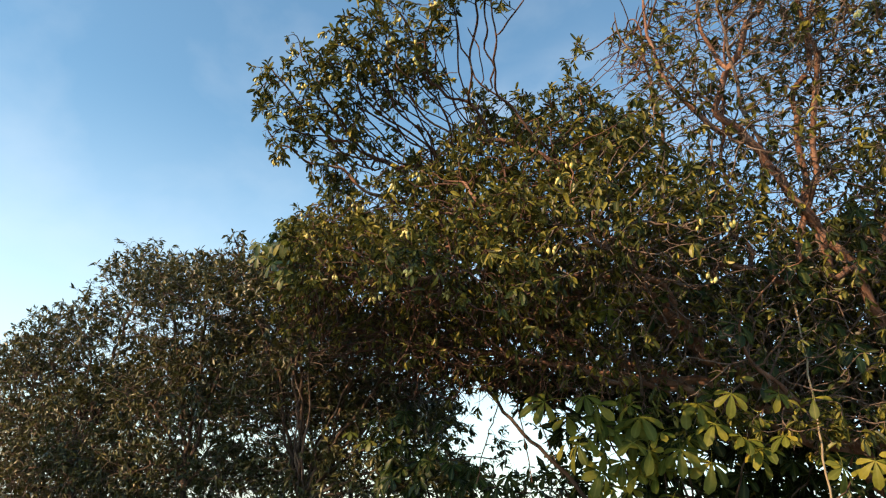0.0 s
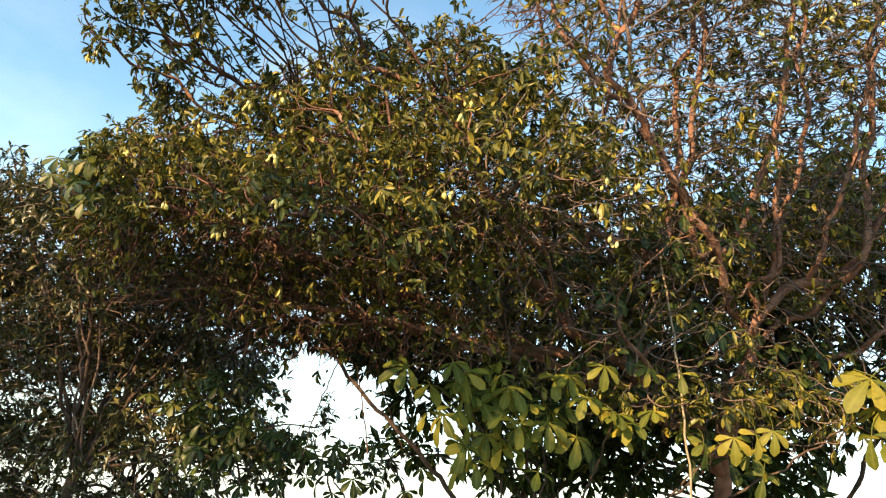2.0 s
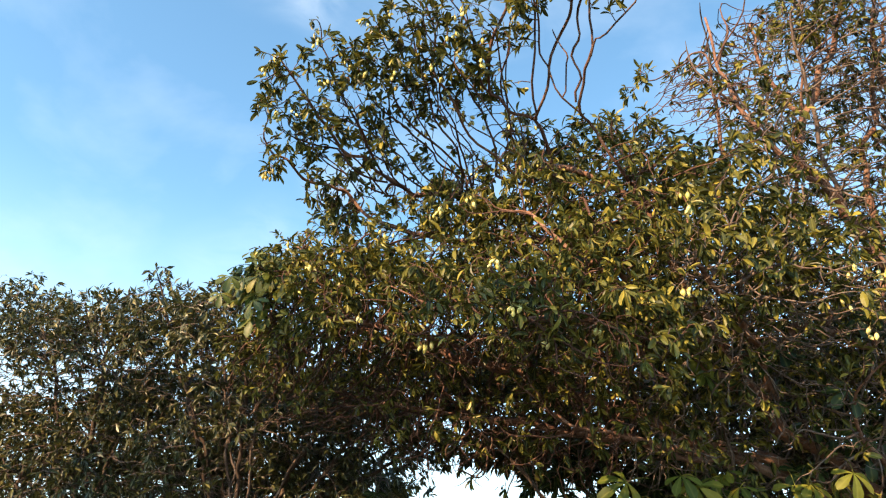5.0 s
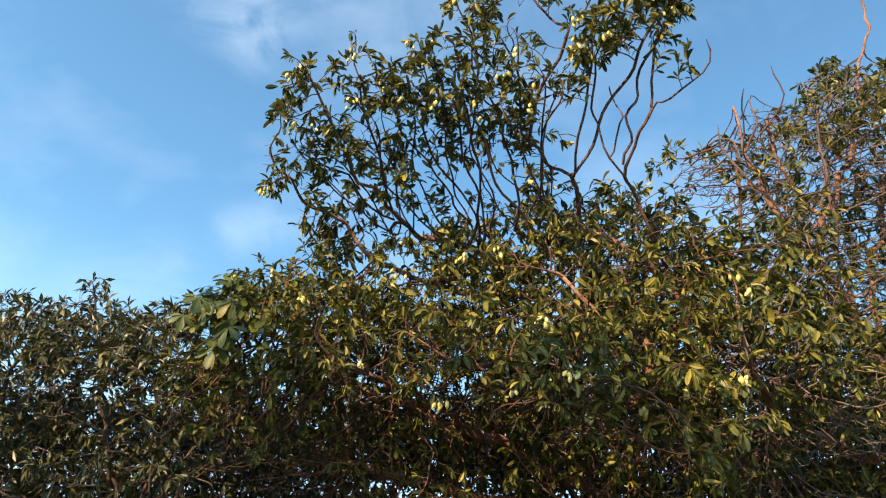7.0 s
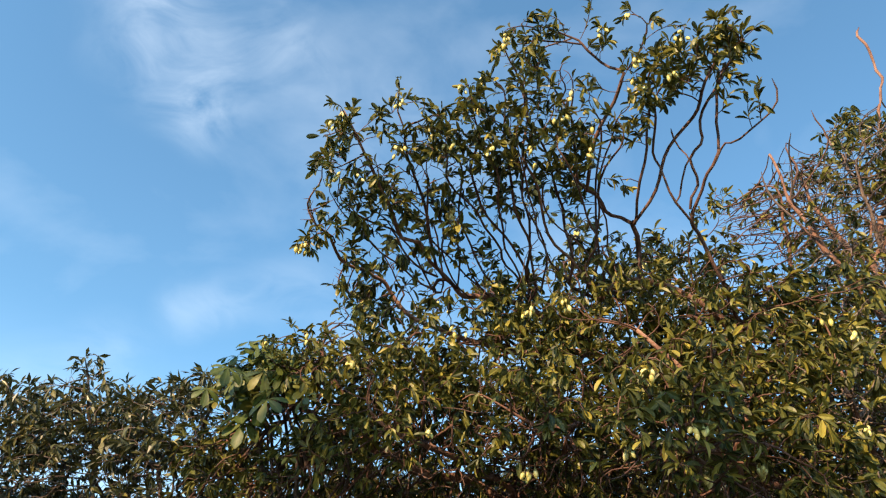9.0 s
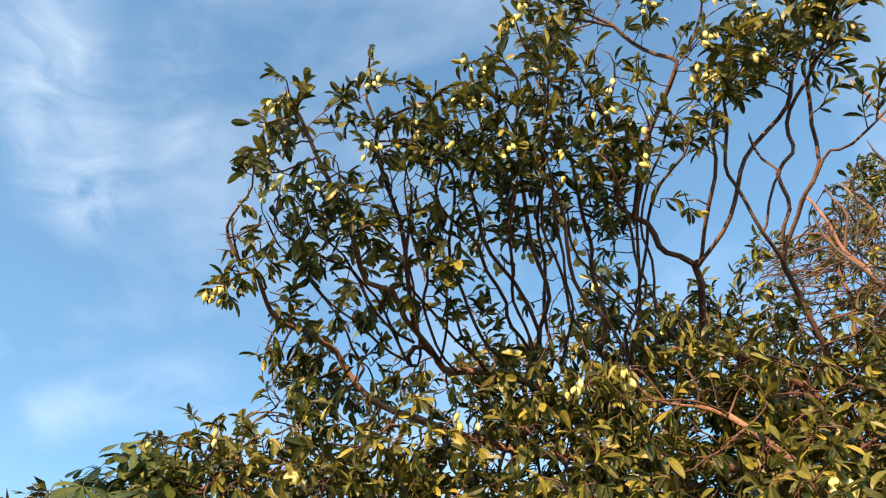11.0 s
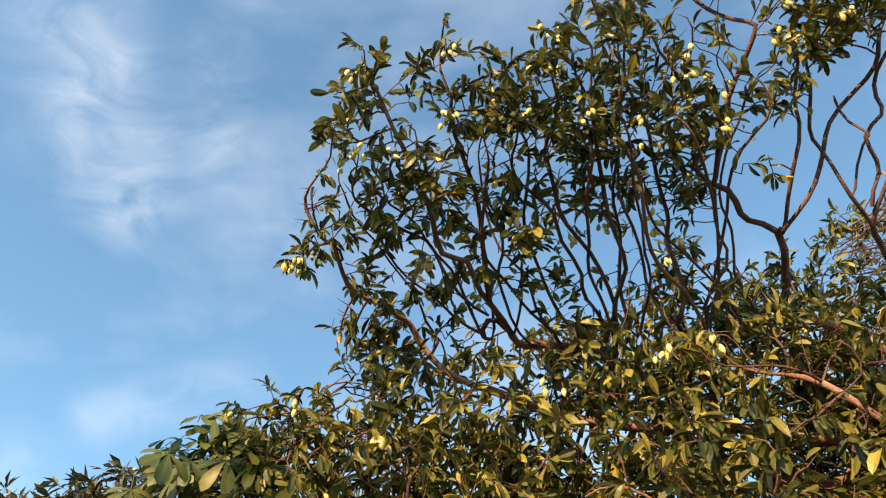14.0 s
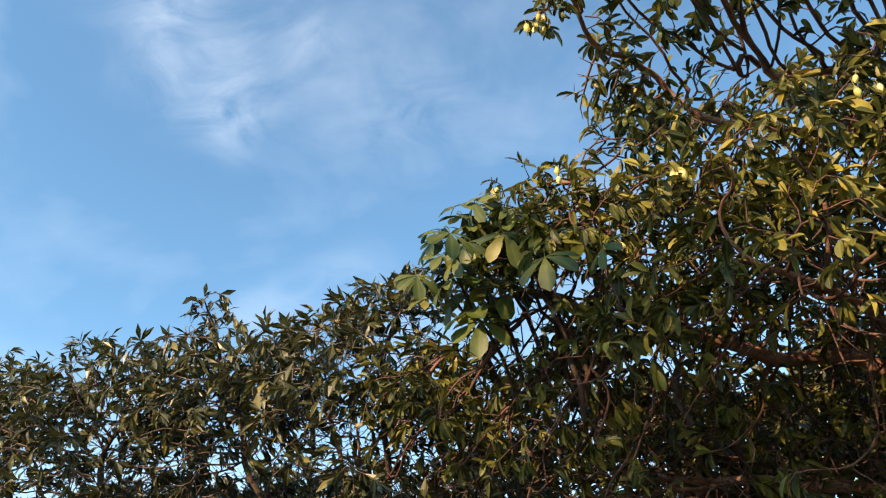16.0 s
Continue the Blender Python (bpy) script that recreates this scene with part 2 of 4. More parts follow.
def smooth_line(points, step):
    """A soft line through a few points, one corner every step metres."""
    p = np.asarray(points, float)
    ends = np.concatenate([[2 * p[0] - p[1]], p, [2 * p[-1] - p[-2]]])
    out = []
    for a, b, c, d in zip(ends, ends[1:], ends[2:], ends[3:]):
        n = max(2, int(np.linalg.norm(c - b) / step))
        t = np.linspace(0, 1, n, endpoint=False)[:, None]
        out.append(0.5 * (2 * b + (c - a) * t + (2 * a - 5 * b + 4 * c - d) * t**2 + (3 * b - a - 3 * c + d) * t**3))
    return np.concatenate(out + [p[-1:]])


def blade(stations, widths, fold, droop, twist=0.0):
    """A leaf of length 1 along x, three corners across: edge, midrib, edge. Folded up at the edges and drooping to its tip."""
    v, rib = [], []
    for u, w in zip(stations, widths):
        z = -droop * u * u
        for s in (-1, 0, 1):
            v.append((u, s * w * math.cos(fold), z + abs(s) * w * math.sin(fold) + s * twist * u * w))
            rib.append(1.0 if s == 0 else 0.0)
    f = []
    for i in range(len(stations) - 1):
        for s in (0, 1):
            a = 3 * i + s
            f.append((a, a + 3, a + 4, a + 1))
    return np.array(v), np.array(f), np.array(rib)


STATIONS = (0.0, 0.14, 0.40, 0.70, 0.90, 1.0)
BLADES = [blade((0.0, 0.20, 0.48, 0.78, 0.94, 1.0), (0.012, 0.098, 0.182, 0.182, 0.105, 0.012), f, d, t) for f, d, t in ((0.55, 0.18, 0.1), (0.85, 0.30, -0.3), (0.40, 0.42, 0.2), (0.95, 0.16, 0.0), (0.70, -0.08, 0.35), (0.50, 0.55, -0.1))]

BLADES_FAR = [blade((0.0, 0.56, 1.0), (0.014, 0.175, 0.016), f, d, t) for f, d, t in ((0.35, 0.12, 0.1), (0.55, 0.25, -0.3), (0.2, 0.35, 0.2), (0.7, 0.10, 0.0), (0.45, -0.10, 0.35))]


def leaf_cloud(place, along, normal, length, width, rng, shapes):
    """Corners, faces and midrib marks of many leaves, each a real blade set at its own place and turn."""
    across = np.cross(normal, along)
    kinds = rng.integers(0, len(shapes), len(place))
    verts, faces, ribs, at = [], [], [], 0
    for k, (bv, bf, br) in enumerate(shapes):
        pick = kinds == k
        n = int(pick.sum())
        L, W = length[pick, None, None], width[pick, None, None]
        v = place[pick][:, None] + L * (bv[None, :, :1] * along[pick][:, None] + bv[None, :, 1:2] * W * across[pick][:, None] + bv[None, :, 2:] * normal[pick][:, None])
        verts.append(v.reshape(-1, 3))
        faces.append((bf[None] + (np.arange(n) * len(bv))[:, None, None] + at).reshape(-1, 4))
        ribs.append(np.tile(br, n))
        at += n * len(bv)
    return np.concatenate(verts), np.concatenate(faces), np.concatenate(ribs)


class Grove:
    """A crown: lobes to be filled with twigs, and the limbs that carry them."""

    def __init__(self, seed, fill=1.0):
        self.fill = fill
        self.rng = np.random.default_rng(seed)
        self.targets, self.leafy, self.limbs, self.stout = [], [], [], []

    def lobe(self, centre, radii, count, leafy=1.0, hollow=0.35):
        count = int(count * self.fill)
        d = unit(self.rng.normal(size=(count, 3)))
        r = (hollow**3 + (1 - hollow**3) * self.rng.random((count, 1))) ** (1 / 3)
        lump = 1 + 0.22 * self.rng.normal(size=(count, 1)).clip(-1.2, 1.2)
        self.targets.append(np.asarray(centre) + d * r * lump * np.asarray(radii))
        lit = np.maximum(0.42 + 0.75 * (0.75 * d[:, 2] - 0.35 * d[:, 1]) * r[:, 0], 0.55 if leafy > 1.4 else 0.0)
        clump = np.array([noise.noise(Vector(q) * 3.4) for q in self.targets[-1]])
        self.leafy.append(leafy * np.clip(lit * np.clip(1.0 + 2.9 * clump, 0.12, 2.2) * 1.5, 0.03, 1.0))

    def limb(self, *points, end=0.0045):
        self.limbs.append(smooth_line(points, 0.06))
        self.stout.append(end)

    def grow(self, step=0.05, reach=0.7, stop=0.045, rounds=120, tip=0.0021, power=2.8):
        """Twigs grow from the limbs towards the targets, share by share, until each target is reached."""
        rng = self.rng
        pos, par, last = [], [], []
        for n, line in enumerate(self.limbs):
            knees = rng.normal(size=(len(line) // 2 + 2, 3))
            knees[0] = knees[-1] = 0
            along = np.linspace(0, len(knees) - 1, len(line))
            sway = np.stack([np.interp(along, np.arange(len(knees)), k) for k in knees.T], -1)
            line = line + 0.026 * sway * (n > 0)
            first = -1
            if pos:
                near = np.linalg.norm(np.array(pos) - line[0], axis=1)
                first = int(near.argmin())
            for q in line:
                pos.append(q)
                par.append(first)
                first = len(pos) - 1
            last.append(first)
        pos, par = np.array(pos), list(par)
        goal, leafy = np.concatenate(self.targets), np.concatenate(self.leafy)
        live = np.ones(len(goal), bool)
        dist, near = np.full(len(goal), 9e9), np.zeros(len(goal), int)

        def update(first):
            fresh = pos[first:]
            size = (fresh**2).sum(1)
            left = np.nonzero(live)[0]
            for a in range(0, len(left), 1500):
                who = left[a:a + 1500]
                g = goal[who]
                d = (g**2).sum(1)[:, None] + size[None] - 2 * g @ fresh.T
                i = d.argmin(1)
                m = np.sqrt(np.maximum(d[np.arange(len(i)), i], 0))
                better = m < dist[who]
                dist[who[better]], near[who[better]] = m[better], i[better] + first

        update(0)
        self.leaf = np.zeros(len(pos))
        for _ in range(rounds):
            use = live & (dist < reach)
            if not use.any():
                break
            pull = np.zeros_like(pos)
            np.add.at(pull, near[use], unit(goal[use] - pos[near[use]]))
            grown = np.unique(near[use])
            fresh = pos[grown] + step * unit(unit(pull[grown]) + 0.24 * rng.normal(size=(len(grown), 3)) + np.array((0, 0, 0.14)))
            first = len(pos)
            pos = np.concatenate([pos, fresh])
            par.extend(grown.tolist())
            share, count = np.zeros(first), np.zeros(first)
            np.add.at(share, near[use], leafy[use])
            np.add.at(count, near[use], 1.0)
            self.leaf = np.concatenate([self.leaf, share[grown] / count[grown]])
            update(first)
            done = live & (dist < stop)
            live &= ~done
        self.pos, self.par = pos, np.array(par)
        kids = np.zeros(len(pos), int)
        np.add.at(kids, self.par[self.par >= 0], 1)
        area = np.where(kids == 0, tip**power, 0.0)
        np.add.at(area, last, np.array(self.stout) ** power)
        run = np.zeros(len(pos))
        order = range(len(pos) - 1, -1, -1)
        for i in order:
            if self.par[i] >= 0:
                area[self.par[i]] += area[i]
                run[self.par[i]] = max(run[self.par[i]], run[i] + 1)
        self.radius, self.run, self.kids = area ** (1 / power), run, kids
        return self

    def chains(self):
        """Each limb from its fork to its tip, along the longest of its followers."""
        best = np.full(len(self.pos), -1)
        for i in range(len(self.pos)):
            p = self.par[i]
            if p >= 0 and (best[p] < 0 or self.radius[i] > self.radius[best[p]]):
                best[p] = i
        out = []
        for i in range(len(self.pos)):
            p = self.par[i]
            if p < 0 or best[p] != i:
                line = [p] if p >= 0 else []
                j = i
                while j >= 0:
                    line.append(j)
                    j = best[j]
                if len(line) > 1:
                    out.append(line)
        return out

    def wood(self, owner, bark, twig_bark, thick=0.016, trunk=0.0, red_side=-99.0, red_bark=None):
        """Limbs above a thickness are parts of their own, the rest is one brush of twigs."""
        fine, red = [], []
        for line in self.chains():
            r = self.radius[line].copy()
            if self.par[line[1]] == line[0]:
                r[0] = r[1]
            r[-1] *= 0.35
            p = self.pos[line]
            if len(p) > 4:
                soft = p.copy()
                soft[1:-1] = 0.25 * p[:-2] + 0.5 * p[1:-1] + 0.25 * p[2:]
                p = soft
            big = r.max()
            if big >= thick:
                r = np.maximum(r, 0.003)
                name = "trunk" if trunk and big >= trunk else "limb"
                v, f = tube(p, r * (1 + 0.06 * self.rng.normal(size=len(r))), 10 if big > 0.03 else 7)
                child(name, mesh_of(name, v, f, bark), owner)
            else:
                (red if p[0, 0] - 0.35 * p[0, 2] < red_side else fine).append(tube(p, r, 3 if big < 0.0045 else 4))
        for twigs, skin in ((red, red_bark), (fine, twig_bark)):
            if twigs:
                child("brushwood", mesh_of("brushwood", *joined(twigs), skin), owner, kind="stuff")

    def sprigs(self, size, spread=0.9, hang=0.35, per_tip=8, side=2.0, reach=4, upright=99.0):
        """Places, turns and sizes of the leaves at the twig ends; above the height upright they hang less."""
        rng = self.rng
        leafy = self.leaf
        tips = np.nonzero(self.kids == 0)[0]
        tips = tips[rng.random(len(tips)) < leafy[tips]]
        base = np.repeat(tips, per_tip)
        mids = np.nonzero((self.run > 0) & (self.run <= reach) & (self.kids <= 2))[0]
        mids = mids[rng.random(len(mids)) < np.minimum(1, leafy[mids])]
        base = np.concatenate([base, np.repeat(mids, rng.poisson(side, len(mids)))])
        n = len(base)
        axis = unit(self.pos[base] - self.pos[self.par[base]])
        ring = unit(np.cross(axis, unit(rng.normal(size=(n, 3)))))
        lift = rng.uniform(0.35, 1.25, (n, 1)) * spread
        along = axis * np.cos(lift) + ring * np.sin(lift)
        sag = hang * np.where(self.pos[base][:, 2:] > upright, 0.3, 1.5)
        along = unit(along + np.array((0, 0, -1.0)) * sag * rng.uniform(0.2, 1.6, (n, 1)))
        up = np.array((-0.34, -0.42, 0.85)) + 0.5 * rng.normal(size=(n, 3)) + 0.25 * axis
        normal = unit(up - along * (up * along).sum(1, keepdims=True))
        length = size * rng.uniform(0.5, 1.3, n)
        place = self.pos[base] + axis * rng.uniform(-0.03, 0.012, (n, 1))
        return place, along, normal, length, rng.uniform(0.86, 1.24, n)


# ---- ground: a bank that rises to the trees and falls away behind them ----
def build_ground():
    xs = np.concatenate([-np.geomspace(3000, 14, 16), np.linspace(-12, 12, 49), np.geomspace(14, 3000, 16)])
    ys = np.concatenate([-np.geomspace(3000, 14, 14), np.linspace(-12, 24, 73), np.geomspace(27, 3000, 18)])
    gx, gy = np.meshgrid(xs, ys, indexing="ij")
    t = np.clip((gy + 0.8) / 3.6, 0, 1)
    z = 1.0 * t * t * (3 - 2 * t)
    fall = np.clip((gy - 6.6) / 45, 0, 1)
    z -= 12.0 * fall * fall * (3 - 2 * fall)
    z -= 150.0 * np.clip((np.hypot(gx, gy) - 60) / 2900, 0, 1) ** 0.8
    near = np.exp(-((gx / 30) ** 2 + (gy / 30) ** 2))
    z += near * 0.05 * (np.sin(gx * 1.7 + gy * 0.6) + np.sin(gy * 2.3 - gx) * 0.6)
    verts = np.stack([gx, gy, z], -1).reshape(-1, 3)
    m = len(ys)
    i, j = np.meshgrid(np.arange(len(xs) - 1), np.arange(m - 1), indexing="ij")
    faces = np.stack([i * m + j, (i + 1) * m + j, (i + 1) * m + j + 1, i * m + j + 1], -1).reshape(-1, 4)
    tagged(new("ground", mesh_of("ground", verts, faces, SOIL)), "dry brown soil bank under the trees", "ground", kind="structure")


build_ground()


def dress(owner, grove, leaf_mat, size, pick=None, blades=BLADES, **how):
    """Leaves on a crown: those inside the box pick are single parts, the rest is one mass."""
    place, along, normal, length, width = grove.sprigs(size, **how)
    single = np.zeros(len(place), bool)
    if pick is not None:
        lo, hi = np.asarray(pick[0]), np.asarray(pick[1])
        inside = np.nonzero(((place > lo) & (place < hi)).all(1))[0]
        single[inside[:300]] = True
    rest = ~single
    v, f, rib = leaf_cloud(place[rest], along[rest], normal[rest], length[rest], width[rest], grove.rng, blades)
    child("foliage", mesh_of("foliage", v, f, leaf_mat, smooth=False, rib=rib), owner, kind="stuff")
    shapes = [mesh_of("leaf", bv, bf, leaf_mat, smooth=False, rib=br) for bv, bf, br in BLADES] if single.any() else []
    for i in np.nonzero(single)[0]:
        ob = child("leaf", shapes[i % len(shapes)], owner)
        a, n = Vector(along[i]), Vector(normal[i])
        turn = Matrix((a, n.cross(a), n)).transposed().to_4x4()
        ob.matrix_basis = Matrix.Translation(place[i]) @ turn @ Matrix.Diagonal((length[i], length[i] * width[i], length[i], 1))
    return place


# ---- the fruiting tree ----
tree = thing("fruit_tree", (3.05, 5.62, 0.98), "spreading small tree with red-brown limbs and pale yellow fruits", "tree")
crown = Grove(11, 7.0)
crown.limb((3.05, 5.62, 0.95), (3.02, 5.58, 1.5), (3.08, 5.5, 2.1), (3.16, 5.2, 2.7), (3.25, 4.9, 3.2))
crown.limb((3.06, 5.54, 1.9), (2.6, 5.2, 2.35), (1.9, 4.75, 2.75), (1.3, 4.3, 3.15), (0.8, 3.9, 3.55), (0.25, 3.95, 3.70))
crown.limb((2.6, 5.2, 2.35), (1.8, 5.0, 2.55), (0.9, 4.8, 2.85), (0.0, 4.6, 3.1), (-0.8, 4.5, 3.3), (-1.35, 4.55, 3.55))
crown.limb((1.9, 4.75, 2.75), (1.5, 4.3, 3.2), (1.15, 3.85, 3.75))
crown.limb((3.16, 5.2, 2.7), (2.8, 4.7, 3.3), (2.35, 4.3, 4.0), (2.15, 4.0, 4.7), (2.1, 3.85, 5.2))
crown.limb((3.25, 4.9, 3.2), (3.4, 4.55, 4.1), (3.3, 4.35, 4.8))
crown.limb((3.16, 5.2, 2.7), (3.7, 5.0, 3.2), (4.1, 4.7, 4.0), (4.1, 4.5, 4.7))
crown.limb((3.1, 5.45, 2.3), (3.7, 5.4, 2.7), (4.4, 5.2, 3.1))
crown.limb((3.06, 5.54, 1.9), (2.5, 5.12, 2.25), (1.7, 4.85, 2.50), (0.9, 4.72, 2.62), (0.1, 4.75, 2.72), (-0.7, 4.85, 2.86))
crown.limb((1.7, 4.85, 2.50), (1.3, 4.45, 2.50), (0.7, 4.15, 2.55))
crown.limb((2.5, 5.12, 2.25), (2.45, 4.60, 2.40), (2.2, 4.3, 2.6))
crown.limb((1.3, 4.3, 3.15), (1.0, 3.9, 3.05), (0.8, 3.5, 2.95), (0.5, 3.2, 2.85))
crown.limb((1.9, 4.75, 2.75), (1.75, 4.2, 3.0), (1.5, 3.7, 3.1), (1.35, 3.4, 3.2))
crown.limb((0.8, 3.9, 3.55), (0.4, 3.8, 3.3), (0.05, 3.55, 3.05))
crown.limb((0.0, 4.6, 3.1), (-0.3, 4.2, 3.15), (-0.6, 3.9, 3.12))
crown.limb((2.35, 4.3, 4.0), (1.9, 4.0, 4.4), (1.6, 3.75, 4.75), (1.50, 3.45, 4.98))
crown.limb((1.6, 3.75, 4.75), (1.75, 3.6, 5.0), (1.70, 3.5, 5.25))

# bare limbs that show between the leaves
crown.limb((3.06, 5.54, 1.9), (3.0, 5.20, 2.25), (3.08, 5.0, 2.62), (3.16, 4.92, 2.90), (3.40, 4.90, 3.12), (3.75, 4.90, 3.18), end=0.022)
crown.limb((3.16, 4.92, 2.90), (3.10, 4.80, 3.20), (3.15, 4.65, 3.6), end=0.012)
crown.limb((0.97, 3.51, 3.15), (0.89, 3.53, 3.26), (0.75, 3.56, 3.37), (0.62, 3.59, 3.50), (0.48, 3.62, 3.67), end=0.009)
crown.limb((0.87, 3.52, 3.26), (0.83, 3.52, 3.37), (0.81, 3.52, 3.55), (0.79, 3.52, 3.70), end=0.006)
# limbs that carry the high crown, hidden in the leaves of the lower one
crown.limb((1.3, 4.3, 3.15), (0.85, 4.32, 3.60), (0.35, 4.20, 3.92), (-0.01, 4.05, 4.05), (-0.20, 4.04, 4.08), (-0.37, 4.05, 4.08))
crown.limb((0.25, 3.95, 3.70), (-0.2, 4.05, 3.72), (-0.68, 4.05, 3.94))
crown.limb((1.15, 3.85, 3.75), (0.9, 3.75, 3.95), (0.57, 3.75, 4.05), (0.42, 3.98, 4.07))
crown.limb((1.15, 3.85, 3.75), (0.98, 3.60, 3.95), (0.79, 3.37, 4.14))
crown.limb((-0.8, 4.5, 3.3), (-1.05, 4.25, 3.55), (-1.13, 4.05, 3.78))
# slender stems that fan up and lean forward into the high crown
crown.limb((-0.68, 4.05, 3.94), (-0.76, 4.05, 4.05), (-0.82, 3.97, 4.08), (-0.96, 3.85, 4.11), (-1.04, 3.79, 4.12), (-1.08, 3.70, 4.14), (-1.12, 3.62, 4.15))
crown.limb((-0.37, 4.05, 4.08), (-0.48, 3.95, 4.11), (-0.61, 3.86, 4.13), (-0.70, 3.73, 4.16), (-0.77, 3.66, 4.17), (-0.86, 3.60, 4.18), (-0.94, 3.55, 4.21), (-1.02, 3.50, 4.23))
crown.limb((-0.41, 4.00, 4.10), (-0.51, 3.90, 4.13), (-0.60, 3.78, 4.16), (-0.68, 3.66, 4.18), (-0.73, 3.56, 4.21), (-0.78, 3.49, 4.25), (-0.83, 3.41, 4.30))
crown.limb((-0.42, 3.97, 4.11), (-0.47, 3.85, 4.14), (-0.52, 3.70, 4.18), (-0.58, 3.58, 4.21), (-0.62, 3.49, 4.27), (-0.64, 3.39, 4.35))
crown.limb((-0.40, 4.02, 4.09), (-0.41, 3.90, 4.13), (-0.40, 3.78, 4.17), (-0.42, 3.64, 4.20))
crown.limb((-0.01, 4.02, 4.11), (-0.05, 3.90, 4.15), (-0.13, 3.80, 4.18), (-0.20, 3.70, 4.21), (-0.29, 3.56, 4.25), (-0.37, 3.49, 4.29), (-0.43, 3.41, 4.34), (-0.49, 3.37, 4.39))
crown.limb((0.01, 3.92, 4.15), (-0.08, 3.80, 4.18), (-0.16, 3.65, 4.22), (-0.25, 3.55, 4.26), (-0.30, 3.44, 4.33), (-0.32, 3.35, 4.43), (-0.31, 3.26, 4.56))
crown.limb((-0.01, 4.05, 4.02), (-0.01, 3.90, 4.16), (-0.03, 3.70, 4.22), (-0.08, 3.56, 4.27), (-0.10, 3.46, 4.34), (-0.14, 3.37, 4.43), (-0.19, 3.29, 4.53), (-0.20, 3.21, 4.65))
crown.limb((0.32, 3.98, 4.09), (0.19, 3.88, 4.15), (0.10, 3.75, 4.21), (0.02, 3.60, 4.25), (-0.04, 3.49, 4.32), (-0.08, 3.42, 4.36), (-0.13, 3.33, 4.49), (-0.16, 3.23, 4.61))
crown.limb((0.42, 3.99, 4.07), (0.30, 3.86, 4.14), (0.18, 3.73, 4.20), (0.08, 3.62, 4.24), (0.01, 3.51, 4.31), (-0.06, 3.39, 4.40), (-0.10, 3.30, 4.53), (-0.06, 3.20, 4.69))
crown.limb((0.52, 3.93, 4.07), (0.36, 3.74, 4.16), (0.24, 3.66, 4.20), (0.13, 3.56, 4.25), (0.06, 3.50, 4.31), (0.03, 3.43, 4.37))
crown.limb((0.57, 3.61, 4.14), (0.50, 3.47, 4.19), (0.41, 3.46, 4.23), (0.32, 3.41, 4.28), (0.26, 3.37, 4.33), (0.21, 3.31, 4.43), (0.18, 3.25, 4.53), (0.15, 3.18, 4.65), (0.11, 3.11, 4.78))
crown.limb((0.26, 3.37, 4.33), (0.31, 3.28, 4.41), (0.33, 3.19, 4.53), (0.33, 3.11, 4.65), (0.37, 3.03, 4.74), (0.40, 2.96, 4.84), (0.48, 2.92, 4.92), (0.54, 2.86, 5.06))
crown.limb((0.40, 2.96, 4.84), (0.32, 2.96, 4.95), (0.24, 2.97, 5.01), (0.20, 2.96, 5.10))
crown.limb((0.50, 3.47, 4.19), (0.52, 3.39, 4.23), (0.51, 3.27, 4.32), (0.55, 3.16, 4.45), (0.57, 3.09, 4.53), (0.56, 3.00, 4.67), (0.52, 2.94, 4.78))
crown.limb((0.51, 3.45, 4.20), (0.56, 3.32, 4.25), (0.59, 3.24, 4.32), (0.62, 3.15, 4.41), (0.66, 3.07, 4.49), (0.72, 3.01, 4.55), (0.76, 2.94, 4.61), (0.81, 2.87, 4.69), (0.87, 2.81, 4.80))
crown.limb((0.79, 3.35, 4.15), (0.70, 3.28, 4.22), (0.66, 3.22, 4.29), (0.62, 3.17, 4.39), (0.61, 3.10, 4.49), (0.59, 3.05, 4.57), (0.56, 3.00, 4.67))
crown.limb((0.72, 3.28, 4.22), (0.71, 3.18, 4.32), (0.72, 3.11, 4.40), (0.69, 3.08, 4.46), (0.65, 3.06, 4.52))
crown.limb((0.79, 3.37, 4.14), (0.80, 3.26, 4.20), (0.79, 3.19, 4.25), (0.77, 3.15, 4.32), (0.77, 3.10, 4.39), (0.79, 3.05, 4.44), (0.79, 3.00, 4.51), (0.82, 2.93, 4.59), (0.84, 2.86, 4.68), (0.89, 2.81, 4.79))
crown.limb((0.80, 3.26, 4.20), (0.82, 3.16, 4.28), (0.86, 3.10, 4.33), (0.86, 3.02, 4.44), (0.88, 2.95, 4.52), (0.86, 2.90, 4.60), (0.87, 2.85, 4.67), (0.92, 2.80, 4.78))
crown.limb((0.86, 3.10, 4.33), (0.90, 3.04, 4.38), (0.97, 2.98, 4.40), (1.02, 2.92, 4.46), (1.08, 2.87, 4.54), (1.09, 2.80, 4.63))
crown.limb((-0.73, 3.29, 4.47), (-0.75, 3.20, 4.59), (-0.76, 3.13, 4.68), (-0.78, 3.06, 4.77))
crown.limb((-0.83, 3.42, 4.29), (-0.87, 3.33, 4.40), (-0.96, 3.26, 4.48), (-1.03, 3.20, 4.55), (-1.06, 3.14, 4.62))
crown.limb((-1.12, 3.62, 4.15), (-1.16, 3.56, 4.18), (-1.21, 3.51, 4.20), (-1.24, 3.46, 4.23))
crown.limb((-1.08, 3.70, 4.14), (-1.14, 3.66, 4.14), (-1.20, 3.64, 4.14), (-1.25, 3.65, 4.14))
